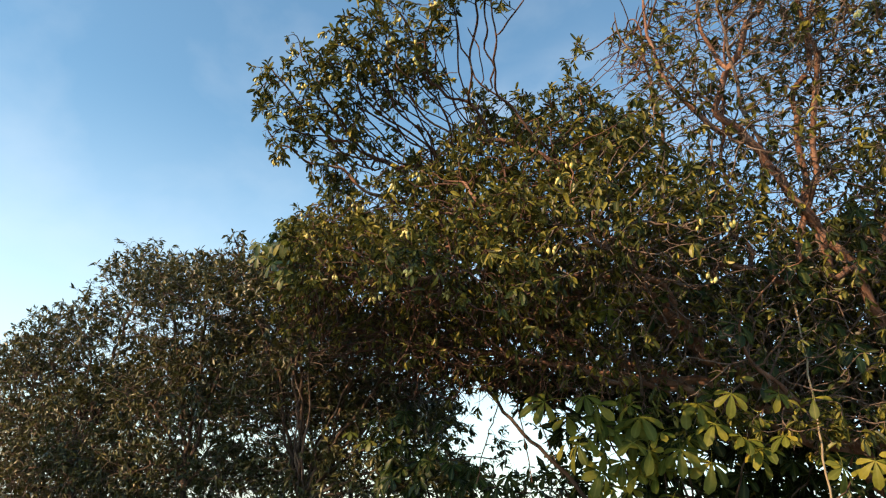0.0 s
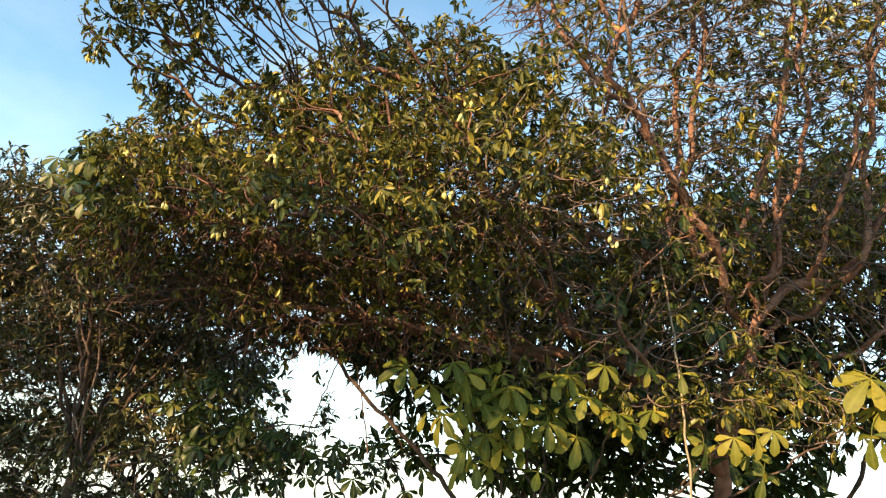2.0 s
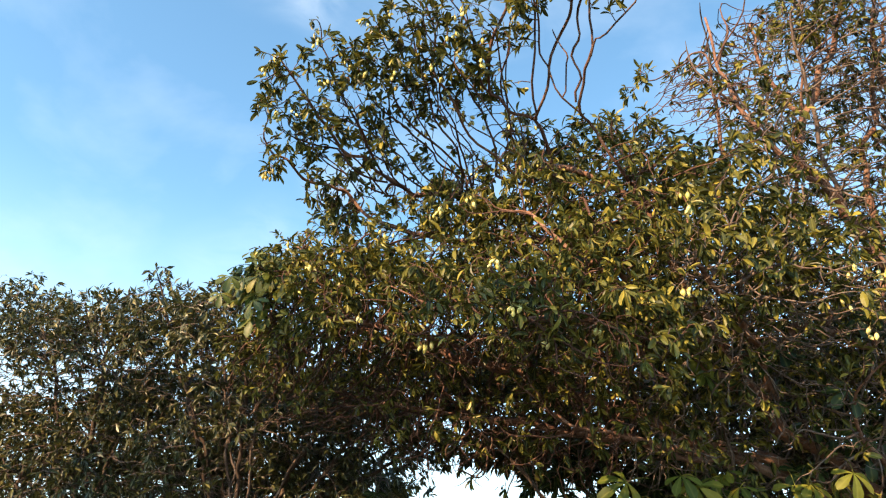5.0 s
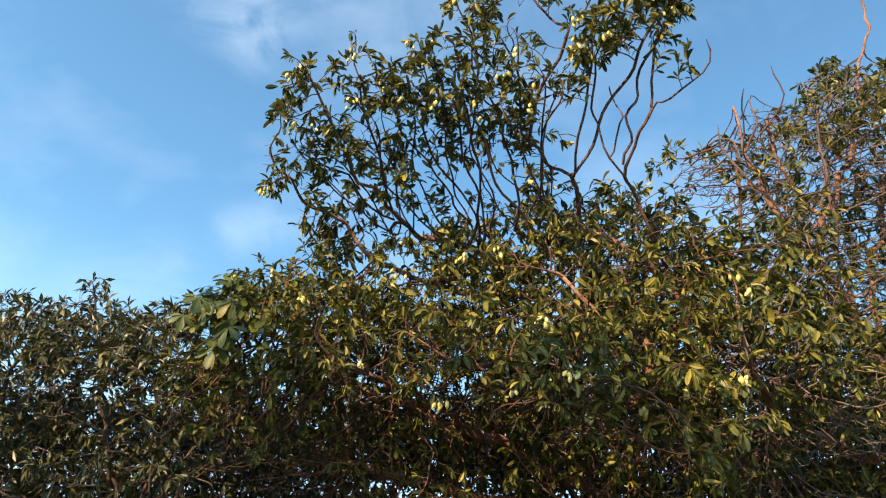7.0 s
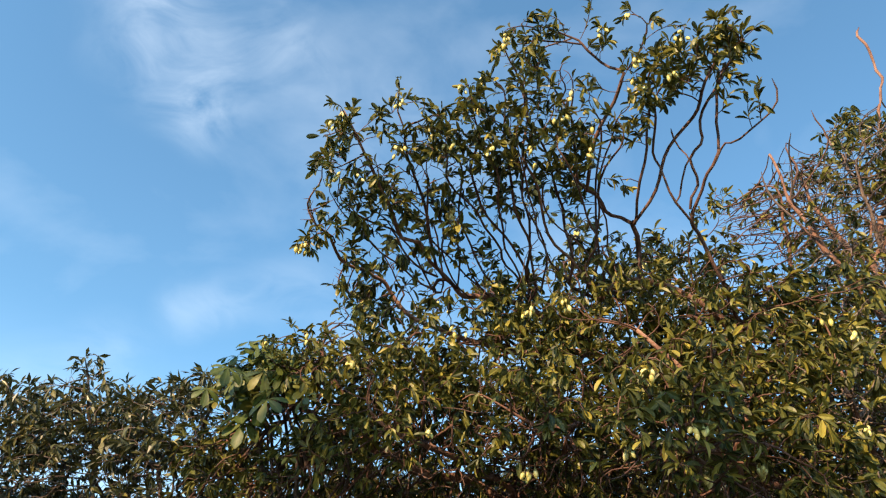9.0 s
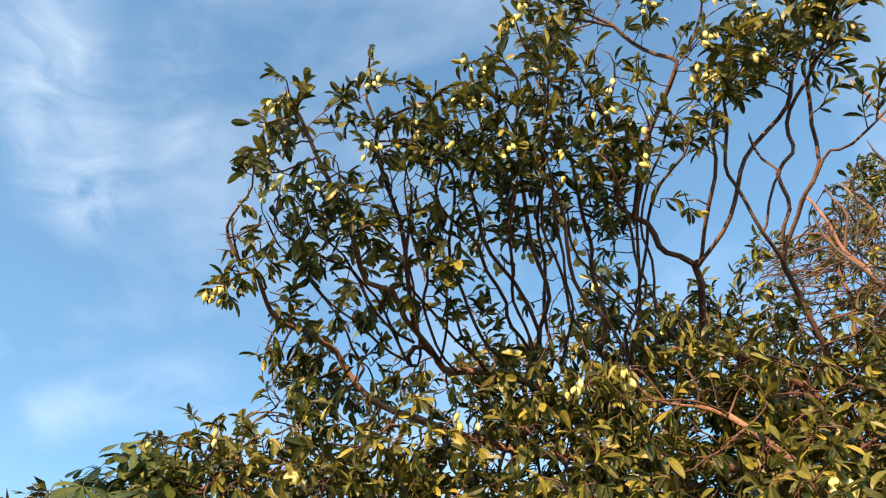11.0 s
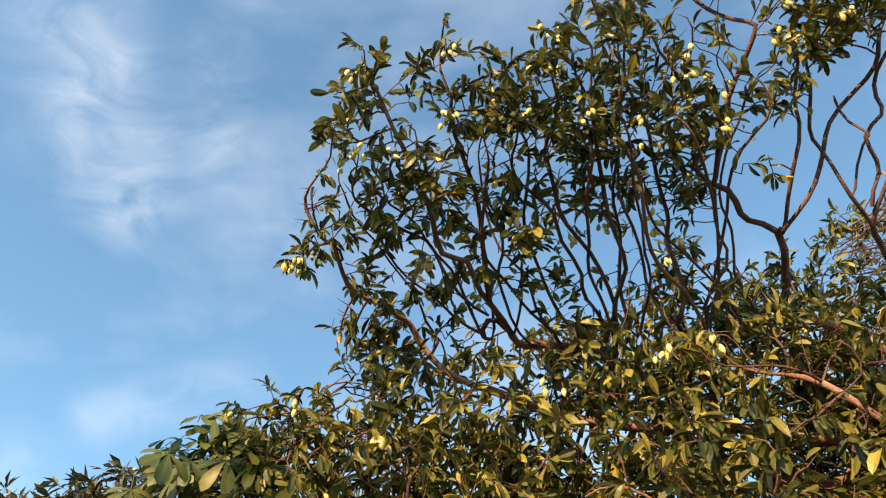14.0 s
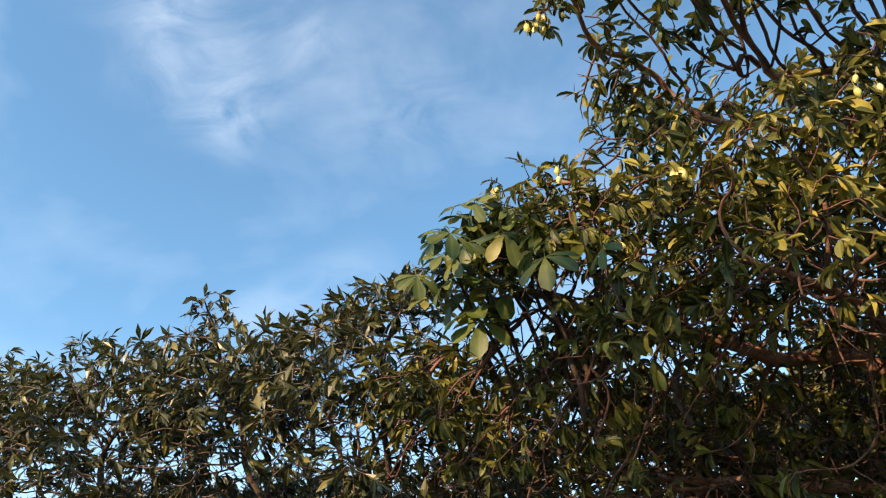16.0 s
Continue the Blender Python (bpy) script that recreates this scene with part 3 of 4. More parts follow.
# thinner stems between them
for n in range(16):
    u = (n + 0.5) / 16
    foot = np.array((-0.72 + 1.30 * u + 0.05 * math.sin(8 * n), 4.00 - 0.15 * u * u + 0.05 * math.sin(5 * n), 4.05 + 0.02 * math.sin(3 * n)))
    tip = np.array((-1.14 + 1.62 * u + 0.10 * math.sin(5 * n), 3.52 - 0.42 * u + 0.08 * math.sin(13 * n), 4.26 + 0.30 * u + 0.12 * math.sin(3 * n)))
    bend = (foot + tip) / 2 + (0.11 * math.sin(7 * n), 0.08, 0.06 * math.cos(4 * n))
    crown.limb(tuple(foot), tuple(bend), tuple(tip))
# the dark bare fork, and the bare stem that stands above the twiggy side
crown.limb((2.15, 4.10, 4.05), (1.95, 4.0, 4.22), (1.79, 3.90, 4.39), (1.72, 3.90, 4.55), (1.66, 3.90, 4.77), (1.66, 3.90, 5.01), (1.59, 3.90, 5.30), end=0.008)
crown.limb((1.66, 3.90, 4.90), (1.72, 3.88, 5.10), (1.70, 3.86, 5.36))
crown.limb((1.72, 3.90, 4.55), (1.52, 3.82, 4.72), (1.44, 3.78, 4.98))
crown.limb((2.05, 4.10, 4.26), (2.17, 4.10, 4.57), (2.37, 4.10, 5.05), (2.52, 4.10, 5.53), (2.57, 4.10, 5.87), (2.69, 4.10, 6.24), (2.73, 4.10, 6.50), (2.75, 4.10, 7.06), end=0.010)
crown.limb((2.37, 4.10, 5.05), (2.30, 4.2, 5.45), (2.25, 4.28, 5.95))
crown.limb((2.17, 4.10, 4.57), (1.98, 4.2, 5.0), (1.96, 4.28, 5.55))
crown.limb((1.15, 3.85, 3.75), (1.12, 4.15, 4.15), (1.05, 4.38, 4.50), (0.96, 4.52, 4.86))

# upright stems of the half-bare side
for n in range(9):
    u = n / 8
    foot = np.array((1.75 + 2.1 * u + 0.1 * math.sin(6 * n), 4.55 + 0.2 * u, 3.20 + 0.12 * math.sin(4 * n)))
    tip = np.array((1.60 + 2.5 * u + 0.2 * math.sin(3 * n), 3.85 + 0.5 * u + 0.15 * math.sin(8 * n), 5.05 + 0.3 * math.sin(5 * n)))
    bend = (foot + tip) / 2 + (0.15 * math.sin(9 * n), 0.05, 0.05)
    crown.limb(tuple(foot), tuple(bend), tuple(tip))


def puff(x, y, z, r, leafy=1.5):
    """A small clump of leafy twigs in the open, high part of the crown."""
    crown.lobe((x, y + 0.5 * r, z), (r, 2.0 * r, r), max(4.0, 68.0 * (r / 0.075) ** 2) / crown.fill + 0.001, leafy, 0.1)


puff(-1.05, 3.09, 4.51, 0.068)
puff(-1.13, 3.13, 4.46, 0.033)
puff(-1.03, 3.16, 4.43, 0.038)
puff(-0.77, 3.02, 4.64, 0.040)
puff(-0.77, 2.98, 4.71, 0.016)
puff(-0.86, 3.12, 4.51, 0.043)
puff(-0.72, 3.16, 4.47, 0.055)
puff(-1.09, 3.23, 4.34, 0.076)
puff(-1.16, 3.24, 4.32, 0.016)
puff(-1.12, 3.30, 4.26, 0.066)
puff(-1.03, 3.27, 4.31, 0.073)
puff(-1.18, 3.40, 4.17, 0.056)
puff(-1.22, 3.47, 4.13, 0.052)
puff(-1.25, 3.37, 4.18, 0.016)
puff(-1.20, 3.58, 4.09, 0.042)
puff(-1.25, 3.61, 4.08, 0.016)
puff(-1.11, 3.45, 4.15, 0.072)
puff(-0.98, 3.36, 4.21, 0.092)
puff(-0.87, 3.28, 4.31, 0.087)
puff(-0.78, 3.36, 4.23, 0.093)
puff(-0.89, 3.47, 4.16, 0.062)
puff(-0.73, 3.27, 4.34, 0.075)
puff(-0.64, 3.19, 4.45, 0.076)
puff(-0.58, 3.11, 4.56, 0.073)
puff(-0.48, 3.16, 4.50, 0.098)
puff(-0.63, 3.31, 4.30, 0.083)
puff(-0.51, 3.28, 4.35, 0.096)
puff(-0.62, 3.06, 4.62, 0.016)
puff(-0.38, 3.05, 4.67, 0.071)
puff(-0.27, 2.99, 4.77, 0.060)
puff(-0.22, 2.93, 4.95, 0.054)
puff(-0.23, 2.90, 5.06, 0.016)
puff(-0.31, 3.14, 4.56, 0.100)
puff(-0.13, 3.07, 4.68, 0.103)
puff(-0.22, 3.24, 4.43, 0.099)
puff(-0.36, 3.27, 4.38, 0.085)
puff(-0.09, 3.20, 4.50, 0.095)
puff(-0.07, 2.92, 5.04, 0.088)
puff(0.05, 2.89, 5.12, 0.067)
puff(0.12, 2.89, 5.03, 0.042)
puff(-0.04, 2.98, 4.84, 0.079)
puff(0.10, 2.96, 4.79, 0.070)
puff(0.08, 3.08, 4.64, 0.096)
puff(0.20, 2.99, 4.69, 0.074)
puff(0.22, 3.07, 4.57, 0.075)
puff(0.10, 3.19, 4.47, 0.084)
puff(0.30, 2.84, 5.01, 0.037)
puff(0.25, 3.18, 4.40, 0.061)
puff(0.35, 3.05, 4.52, 0.053)
puff(0.38, 3.21, 4.29, 0.031)
puff(0.42, 2.78, 5.10, 0.037)
puff(0.24, 2.82, 5.17, 0.039)
puff(0.45, 2.85, 4.78, 0.064)
puff(0.53, 2.85, 4.69, 0.066)
puff(0.48, 2.94, 4.57, 0.073)
puff(0.59, 2.80, 4.79, 0.059)
puff(0.59, 2.86, 4.60, 0.064)
puff(0.46, 3.03, 4.47, 0.052)
puff(0.64, 2.80, 4.71, 0.074)
puff(0.75, 2.74, 4.76, 0.079)
puff(0.85, 2.70, 4.78, 0.087)
puff(0.85, 2.74, 4.63, 0.063)
puff(0.86, 2.68, 4.88, 0.064)
puff(0.94, 2.67, 4.77, 0.053)
puff(0.68, 2.82, 4.59, 0.051)
puff(0.70, 2.72, 4.94, 0.035)
puff(0.57, 2.76, 4.99, 0.036)
puff(1.00, 2.65, 4.77, 0.016)
puff(0.86, 2.80, 4.48, 0.016)
puff(0.96, 2.76, 4.47, 0.029)
puff(1.01, 2.80, 4.43, 0.016)
puff(-0.93, 3.71, 4.08, 0.032)
puff(-1.01, 3.84, 4.05, 0.054)
puff(-1.07, 3.89, 4.03, 0.033)
puff(-1.01, 3.99, 4.00, 0.069)
puff(-1.05, 3.99, 3.94, 0.029)
puff(-0.91, 3.99, 3.90, 0.075)
puff(-0.83, 3.74, 4.08, 0.020)
puff(-0.70, 3.74, 4.09, 0.041)
puff(-0.67, 3.89, 4.05, 0.047)
puff(-0.56, 3.64, 4.12, 0.020)
puff(-0.43, 3.52, 4.16, 0.061)
puff(-0.41, 3.67, 4.13, 0.050)
puff(-0.23, 3.74, 4.12, 0.047)
puff(-0.14, 3.89, 4.08, 0.058)
puff(-0.28, 3.87, 4.08, 0.040)
puff(0.37, 3.56, 4.12, 0.033)
puff(-1.12, 3.99, 3.79, 0.023)
# the leafy lower edge of the high crown
puff(-1.02, 3.78, 4.11, 0.072)
puff(-1.08, 3.88, 4.08, 0.060)
puff(-1.02, 4.00, 4.04, 0.083)
puff(-1.05, 4.03, 3.96, 0.052)
puff(-0.92, 4.03, 3.98, 0.074)
puff(-0.89, 3.93, 4.07, 0.061)
puff(-0.97, 3.88, 4.08, 0.065)
puff(-1.12, 4.03, 4.03, 0.026)
puff(-1.11, 3.93, 4.06, 0.026)
puff(-0.84, 4.03, 4.04, 0.062)
puff(-0.93, 4.03, 3.83, 0.059)
puff(-1.05, 4.03, 3.83, 0.042)
puff(-1.13, 4.03, 3.80, 0.029)
puff(-0.79, 4.03, 3.94, 0.061)
# sparse leaves along the stems
puff(-0.77, 3.80, 4.20, 0.066, 0.9)
puff(-0.58, 3.96, 4.16, 0.064, 0.9)
puff(-0.26, 3.76, 4.24, 0.058, 0.9)
puff(0.11, 3.85, 4.24, 0.065, 0.9)
puff(-0.89, 3.97, 4.14, 0.058, 0.9)
puff(-0.78, 3.95, 4.15, 0.049, 0.9)
puff(-0.62, 3.78, 4.21, 0.049, 0.9)
puff(-0.50, 3.85, 4.20, 0.049, 0.9)
puff(-0.29, 3.85, 4.21, 0.054, 0.9)
puff(-0.01, 3.75, 4.27, 0.050, 0.9)
puff(-0.60, 3.65, 4.25, 0.056, 0.9)
puff(-0.48, 3.56, 4.32, 0.065, 0.9)
puff(-0.74, 3.58, 4.29, 0.064, 0.9)
puff(0.07, 3.46, 4.43, 0.089, 0.9)
puff(0.18, 3.39, 4.49, 0.089, 0.9)
puff(0.22, 3.48, 4.37, 0.066, 0.9)
puff(-0.17, 3.52, 4.37, 0.075, 0.9)
puff(-0.04, 3.47, 4.43, 0.075, 0.9)
puff(-0.31, 3.51, 4.37, 0.066, 0.9)
puff(0.07, 3.65, 4.30, 0.054, 0.9)
# darker leaves behind the stems
puff(0.37, 3.90, 4.51, 0.091)
puff(0.52, 3.94, 4.47, 0.069)
puff(0.24, 4.21, 4.41, 0.082)
puff(0.35, 4.07, 4.45, 0.086)
puff(0.67, 4.03, 4.40, 0.085)
puff(0.04, 4.27, 4.37, 0.082)
puff(0.52, 4.17, 4.37, 0.107)
puff(-0.14, 4.32, 4.33, 0.082)
puff(0.78, 3.88, 4.44, 0.063)
# leafy mass on the far side of the open stems
puff(1.17, 3.88, 4.80, 0.055)
puff(1.06, 3.92, 4.74, 0.040)
puff(0.95, 4.00, 4.44, 0.11)
puff(1.20, 4.00, 4.46, 0.12)
puff(1.36, 4.00, 4.27, 0.12)
puff(0.76, 4.00, 4.25, 0.10)
puff(1.52, 4.00, 4.14, 0.12)
puff(1.01, 4.00, 4.21, 0.12)
# the dark top behind them
crown.lobe((0.96, 4.52, 4.84), (0.16, 0.16, 0.14), 24, 1.5, 0.1)
crown.lobe((-0.50, 4.25, 4.16), (0.10, 0.12, 0.08), 26, 1.4, 0.1)
crown.lobe((-0.25, 4.25, 4.20), (0.10, 0.12, 0.08), 26, 1.4, 0.1)
crown.lobe((-0.67, 4.25, 4.06), (0.08, 0.12, 0.06), 18, 1.4, 0.1)
crown.lobe((0.62, 4.40, 4.34), (0.30, 0.22, 0.18), 34, 1.3, 0.1)
crown.lobe((1.20, 4.35, 4.18), (0.34, 0.26, 0.26), 80, 1.2, 0.1)
crown.lobe((0.15, 4.40, 4.06), (0.40, 0.25, 0.16), 45, 1.2, 0.1)

crown.lobe((-1.46, 4.55, 3.66), (0.26, 0.28, 0.20), 70)
crown.lobe((-1.12, 4.35, 3.54), (0.40, 0.40, 0.36), 190)
crown.lobe((-0.60, 4.05, 3.46), (0.45, 0.38, 0.36), 210)
crown.lobe((0.00, 3.95, 3.56), (0.45, 0.38, 0.46), 240)
crown.lobe((0.55, 3.82, 3.60), (0.45, 0.38, 0.50), 230, 0.9)
crown.lobe((1.10, 3.75, 3.48), (0.46, 0.42, 0.60), 240, 0.85)
crown.lobe((1.60, 3.75, 3.45), (0.46, 0.42, 0.64), 240, 0.75)
# the front of the low crown
crown.lobe((0.50, 3.15, 2.85), (0.34, 0.26, 0.28), 60, 1.2)
crown.lobe((0.95, 3.20, 2.80), (0.36, 0.26, 0.28), 60, 1.1)
crown.lobe((0.75, 3.38, 3.20), (0.40, 0.26, 0.26), 70, 1.2)
crown.lobe((1.35, 3.36, 3.20), (0.40, 0.28, 0.28), 70, 1.1)
crown.lobe((1.85, 3.52, 3.15), (0.40, 0.28, 0.32), 70, 0.9)
crown.lobe((0.05, 3.50, 3.05), (0.38, 0.26, 0.28), 60, 1.2)
crown.lobe((-0.45, 3.80, 3.10), (0.38, 0.26, 0.28), 60, 1.2)
crown.lobe((-0.90, 4.10, 3.15), (0.34, 0.26, 0.26), 50, 1.2)
crown.lobe((-0.60, 4.80, 3.00), (0.65, 0.40, 0.32), 160, 0.40)
crown.lobe((0.20, 4.50, 2.95), (0.75, 0.50, 0.36), 260, 0.40)
crown.lobe((1.20, 4.25, 2.80), (0.80, 0.45, 0.40), 300, 0.40)
crown.lobe((2.10, 4.25, 3.05), (0.70, 0.50, 0.60), 290, 0.27)
crown.lobe((2.40, 4.25, 3.95), (0.65, 0.45, 0.50), 270, 0.22)
crown.lobe((3.20, 4.50, 3.60), (0.70, 0.50, 0.70), 270, 0.25)
crown.lobe((4.10, 4.80, 3.40), (0.70, 0.50, 0.70), 220, 0.4)
# the twiggy underside
crown.lobe((-0.95, 4.70, 2.85), (0.50, 0.45, 0.28), 120, 0.22)
crown.lobe((0.00, 4.60, 2.58), (0.70, 0.50, 0.28), 133, 0.30)
crown.lobe((0.90, 4.50, 2.52), (0.65, 0.50, 0.28), 133, 0.30)
crown.lobe((1.80, 4.60, 2.50), (0.70, 0.50, 0.34), 140, 0.30)
crown.lobe((2.70, 4.70, 2.60), (0.65, 0.50, 0.40), 140, 0.30)
crown.lobe((3.60, 5.10, 2.85), (0.65, 0.40, 0.40), 90, 0.2)
crown.lobe((2.50, 4.55, 2.20), (0.60, 0.30, 0.14), 110, 0.7)
crown.lobe((3.30, 4.70, 2.25), (0.50, 0.30, 0.28), 100, 0.7)
crown.lobe((-0.30, 4.95, 2.75), (0.70, 0.40, 0.28), 150, 0.2)
# the far side
crown.lobe((-1.35, 4.75, 3.10), (0.40, 0.40, 0.30), 120, 0.8)
crown.lobe((-1.75, 5.00, 3.25), (0.35, 0.35, 0.32), 110, 1.2)
crown.lobe((-0.60, 5.35, 3.15), (0.60, 0.35, 0.40), 140, 0.6)
crown.lobe((0.60, 5.30, 2.95), (0.90, 0.40, 0.50), 230, 0.6)
crown.lobe((2.00, 5.50, 2.95), (0.90, 0.40, 0.50), 230, 0.6)
crown.lobe((-0.90, 4.90, 3.40), (0.55, 0.40, 0.36), 150, 1.3)
crown.lobe((0.00, 4.75, 3.45), (0.70, 0.40, 0.46), 220, 1.3)
crown.lobe((1.00, 4.60, 3.55), (0.75, 0.45, 0.60), 250, 1.3)
crown.lobe((2.00, 4.75, 3.50), (0.75, 0.45, 0.60), 230, 1.3)
crown.lobe((3.00, 5.30, 3.40), (0.80, 0.45, 0.55), 270, 1.3)
crown.lobe((4.20, 5.50, 3.50), (0.80, 0.45, 0.65), 270, 1.3)
# the half-bare side
crown.lobe((1.80, 3.90, 4.36), (0.32, 0.30, 0.30), 320, 0.24)
crown.lobe((2.38, 3.95, 5.08), (0.34, 0.34, 0.46), 470, 0.30)
crown.lobe((1.56, 4.10, 4.80), (0.26, 0.20, 0.20), 200, 0.24)
crown.lobe((1.90, 4.10, 5.10), (0.24, 0.24, 0.28), 220, 0.20)
crown.lobe((2.70, 4.00, 4.95), (0.52, 0.42, 0.58), 596, 0.25)
crown.lobe((3.30, 4.30, 4.80), (0.55, 0.45, 0.70), 596, 0.25)
crown.lobe((4.00, 4.50, 4.70), (0.60, 0.50, 0.75), 550, 0.3)
crown.lobe((2.60, 4.60, 4.70), (0.70, 0.35, 0.60), 351, 0.5)
crown.lobe((3.60, 5.00, 4.60), (0.75, 0.35, 0.70), 351, 0.5)
crown.lobe((2.40, 5.10, 4.15), (0.75, 0.35, 0.50), 240, 0.4)
crown.lobe((3.50, 5.40, 4.30), (0.80, 0.35, 0.55), 240, 0.4)
crown.lobe((2.42, 4.30, 5.85), (0.18, 0.18, 0.20), 60, 0.9)
crown.lobe((2.50, 4.25, 5.88), (0.20, 0.18, 0.20), 70, 0.8)
crown.lobe((2.75, 4.25, 5.80), (0.22, 0.20, 0.20), 70, 0.6)
crown.lobe((2.12, 4.30, 5.45), (0.18, 0.18, 0.18), 70, 0.5)
crown.lobe((1.72, 4.25, 5.12), (0.22, 0.18, 0.18), 110, 0.22)
crown.lobe((1.45, 4.25, 5.00), (0.14, 0.14, 0.16), 50, 0.2)
crown.lobe((2.30, 4.25, 5.35), (0.34, 0.22, 0.26), 200, 0.25)
crown.grow(tip=0.0027, power=3.15)
crown.wood(tree, BARK, BARK_GREY, trunk=0.06, red_side=0.1, red_bark=TWIG_RED_SHADE)
dress(tree, crown, LEAF, 0.061, ((-1.4, 2.6, 4.15), (-0.60, 3.60, 5.2)), per_tip=8, side=1.9, upright=4.12)


# ---- the hedge of smaller-leaved trees behind ----
def hedge_tree(base, label, seed, lobes, leaf_mat=LEAF_FAR, size=0.080, name="hedge_tree", group="trees of the hedge", fill=6.4, **how):
    owner = thing(name, base, label, "tree", group)
    g = Grove(seed, fill)
    b = Vector(base)
    middle = np.mean([c for c, r, n, l in lobes], axis=0)
    fork = np.array((b.x + 0.3 * (middle[0] - b.x), b.y, b.z + 0.5))
    g.limb(tuple(b), tuple((np.array(b) + fork) / 2 + (0.05, 0, 0)), tuple(fork))
    for c, r, n, l in lobes:
        c = np.array(c)
        g.limb(tuple(fork), tuple(fork + 0.45 * (c - fork) + (0, 0, 0.15)), tuple(c))
    for c, r, n, l in lobes:
        g.lobe(c, r, n, l)
    g.grow(step=0.055, stop=0.05)
    g.wood(owner, BARK_DARK, BARK_GREY, trunk=0.05)
    dress(owner, g, leaf_mat, size, blades=BLADES_FAR, **how)
    return owner


hedge_tree((-2.5, 6.1, 0.95), "rounded dark green bush with many thin twigs", 21, [
    ((-2.25, 5.25, 3.50), (0.50, 0.45, 0.38), 190, 1.0),
    ((-3.00, 5.60, 3.58), (0.60, 0.50, 0.48), 260, 1.0),
    ((-1.60, 5.90, 2.95), (0.60, 0.40, 0.40), 170, 0.9),
    ((-2.60, 5.90, 2.55), (0.70, 0.45, 0.50), 220, 0.8),
    ((-1.30, 6.20, 2.15), (0.70, 0.40, 0.45), 130, 0.8),
    ((-1.90, 5.35, 3.00), (0.55, 0.45, 0.45), 170, 0.8),
    ((-1.30, 6.50, 2.80), (0.60, 0.40, 0.50), 150, 0.8),
    ((-0.88, 6.30, 2.82), (0.45, 0.35, 0.28), 130, 1.2),
    ((-1.80, 6.40, 2.55), (0.65, 0.35, 0.40), 170, 1.2),
    ((-2.90, 6.40, 3.05), (0.80, 0.40, 0.45), 170, 1.2),
    ((-2.00, 6.20, 1.70), (0.90, 0.45, 0.50), 220, 0.9),
    ((-0.75, 6.25, 1.75), (0.55, 0.40, 0.28), 110, 1.2),
    ((-0.15, 6.30, 2.05), (0.10, 0.10, 0.25), 8, 1.4),
    ((0.25, 6.30, 1.75), (0.30, 0.15, 0.18), 22, 1.4),
    ((-1.45, 6.90, 2.30), (0.60, 0.40, 0.60), 150, 0.9),
    ((-2.60, 6.90, 2.20), (0.80, 0.40, 0.70), 200, 0.9),
    ((-2.20, 6.50, 3.10), (0.80, 0.45, 0.60), 200, 0.8),
    ((-1.30, 6.00, 3.58), (0.40, 0.30, 0.34), 110, 1.5),
    ((-0.75, 5.90, 3.40), (0.40, 0.30, 0.30), 90, 1.5),
    ((-2.02, 5.10, 3.84), (0.26, 0.24, 0.20), 50, 1.4),
    ((-2.40, 5.30, 3.80), (0.26, 0.24, 0.18), 50, 1.4),
    ((-3.14, 5.32, 4.14), (0.10, 0.10, 0.10), 6, 1.5)])
hedge_tree((-4.2, 6.4, 0.95), "dark green bush with an uneven rounded top", 22, [
    ((-3.80, 5.75, 3.60), (0.60, 0.50, 0.50), 240, 1.0),
    ((-4.60, 6.00, 3.60), (0.60, 0.50, 0.55), 240, 1.0),
    ((-3.80, 6.10, 2.45), (0.70, 0.45, 0.55), 210, 0.8),
    ((-4.90, 6.30, 2.40), (0.65, 0.45, 0.55), 200, 0.8),
    ((-3.50, 5.95, 2.95), (0.60, 0.40, 0.40), 150, 1.2),
    ((-4.50, 6.25, 2.95), (0.70, 0.40, 0.45), 160, 1.2),
    ((-3.60, 6.30, 1.60), (0.90, 0.45, 0.55), 220, 0.9),
    ((-4.70, 6.20, 1.60), (0.80, 0.45, 0.55), 200, 0.9),
    ((-4.00, 7.00, 2.30), (0.90, 0.40, 0.70), 220, 0.9),
    ((-4.20, 6.70, 3.20), (0.80, 0.45, 0.60), 200, 0.8)])
hedge_tree((-6.2, 6.6, 0.95), "grey-green bush with a thin leafy top", 23, [
    ((-5.45, 6.20, 3.95), (0.60, 0.50, 0.55), 220, 1.0),
    ((-6.30, 6.30, 3.30), (0.60, 0.50, 0.55), 210, 1.0),
    ((-7.20, 6.40, 3.05), (0.65, 0.50, 0.55), 210, 1.0),
    ((-6.10, 6.40, 2.20), (0.70, 0.50, 0.60), 200, 0.8),
    ((-7.60, 6.60, 2.00), (0.70, 0.50, 0.60), 180, 0.8),
    ((-5.60, 6.45, 3.00), (0.70, 0.40, 0.45), 160, 1.2),
    ((-6.70, 6.60, 2.60), (0.70, 0.40, 0.50), 160, 1.2),
    ((-5.70, 6.30, 1.60), (0.80, 0.45, 0.55), 200, 0.9),
    ((-6.90, 6.40, 1.50), (0.90, 0.45, 0.55), 200, 0.9),
    ((-6.00, 7.10, 2.30), (1.00, 0.40, 0.70), 220, 0.9),
    ((-8.30, 6.80, 2.40), (0.70, 0.50, 0.90), 220, 0.9),
    ((-7.50, 6.55, 2.95), (0.50, 0.35, 0.40), 130, 1.3),
    ((-8.35, 6.65, 2.95), (0.50, 0.35, 0.42), 130, 1.3),
    ((-9.20, 6.90, 2.60), (0.55, 0.35, 0.60), 130, 1.3)])
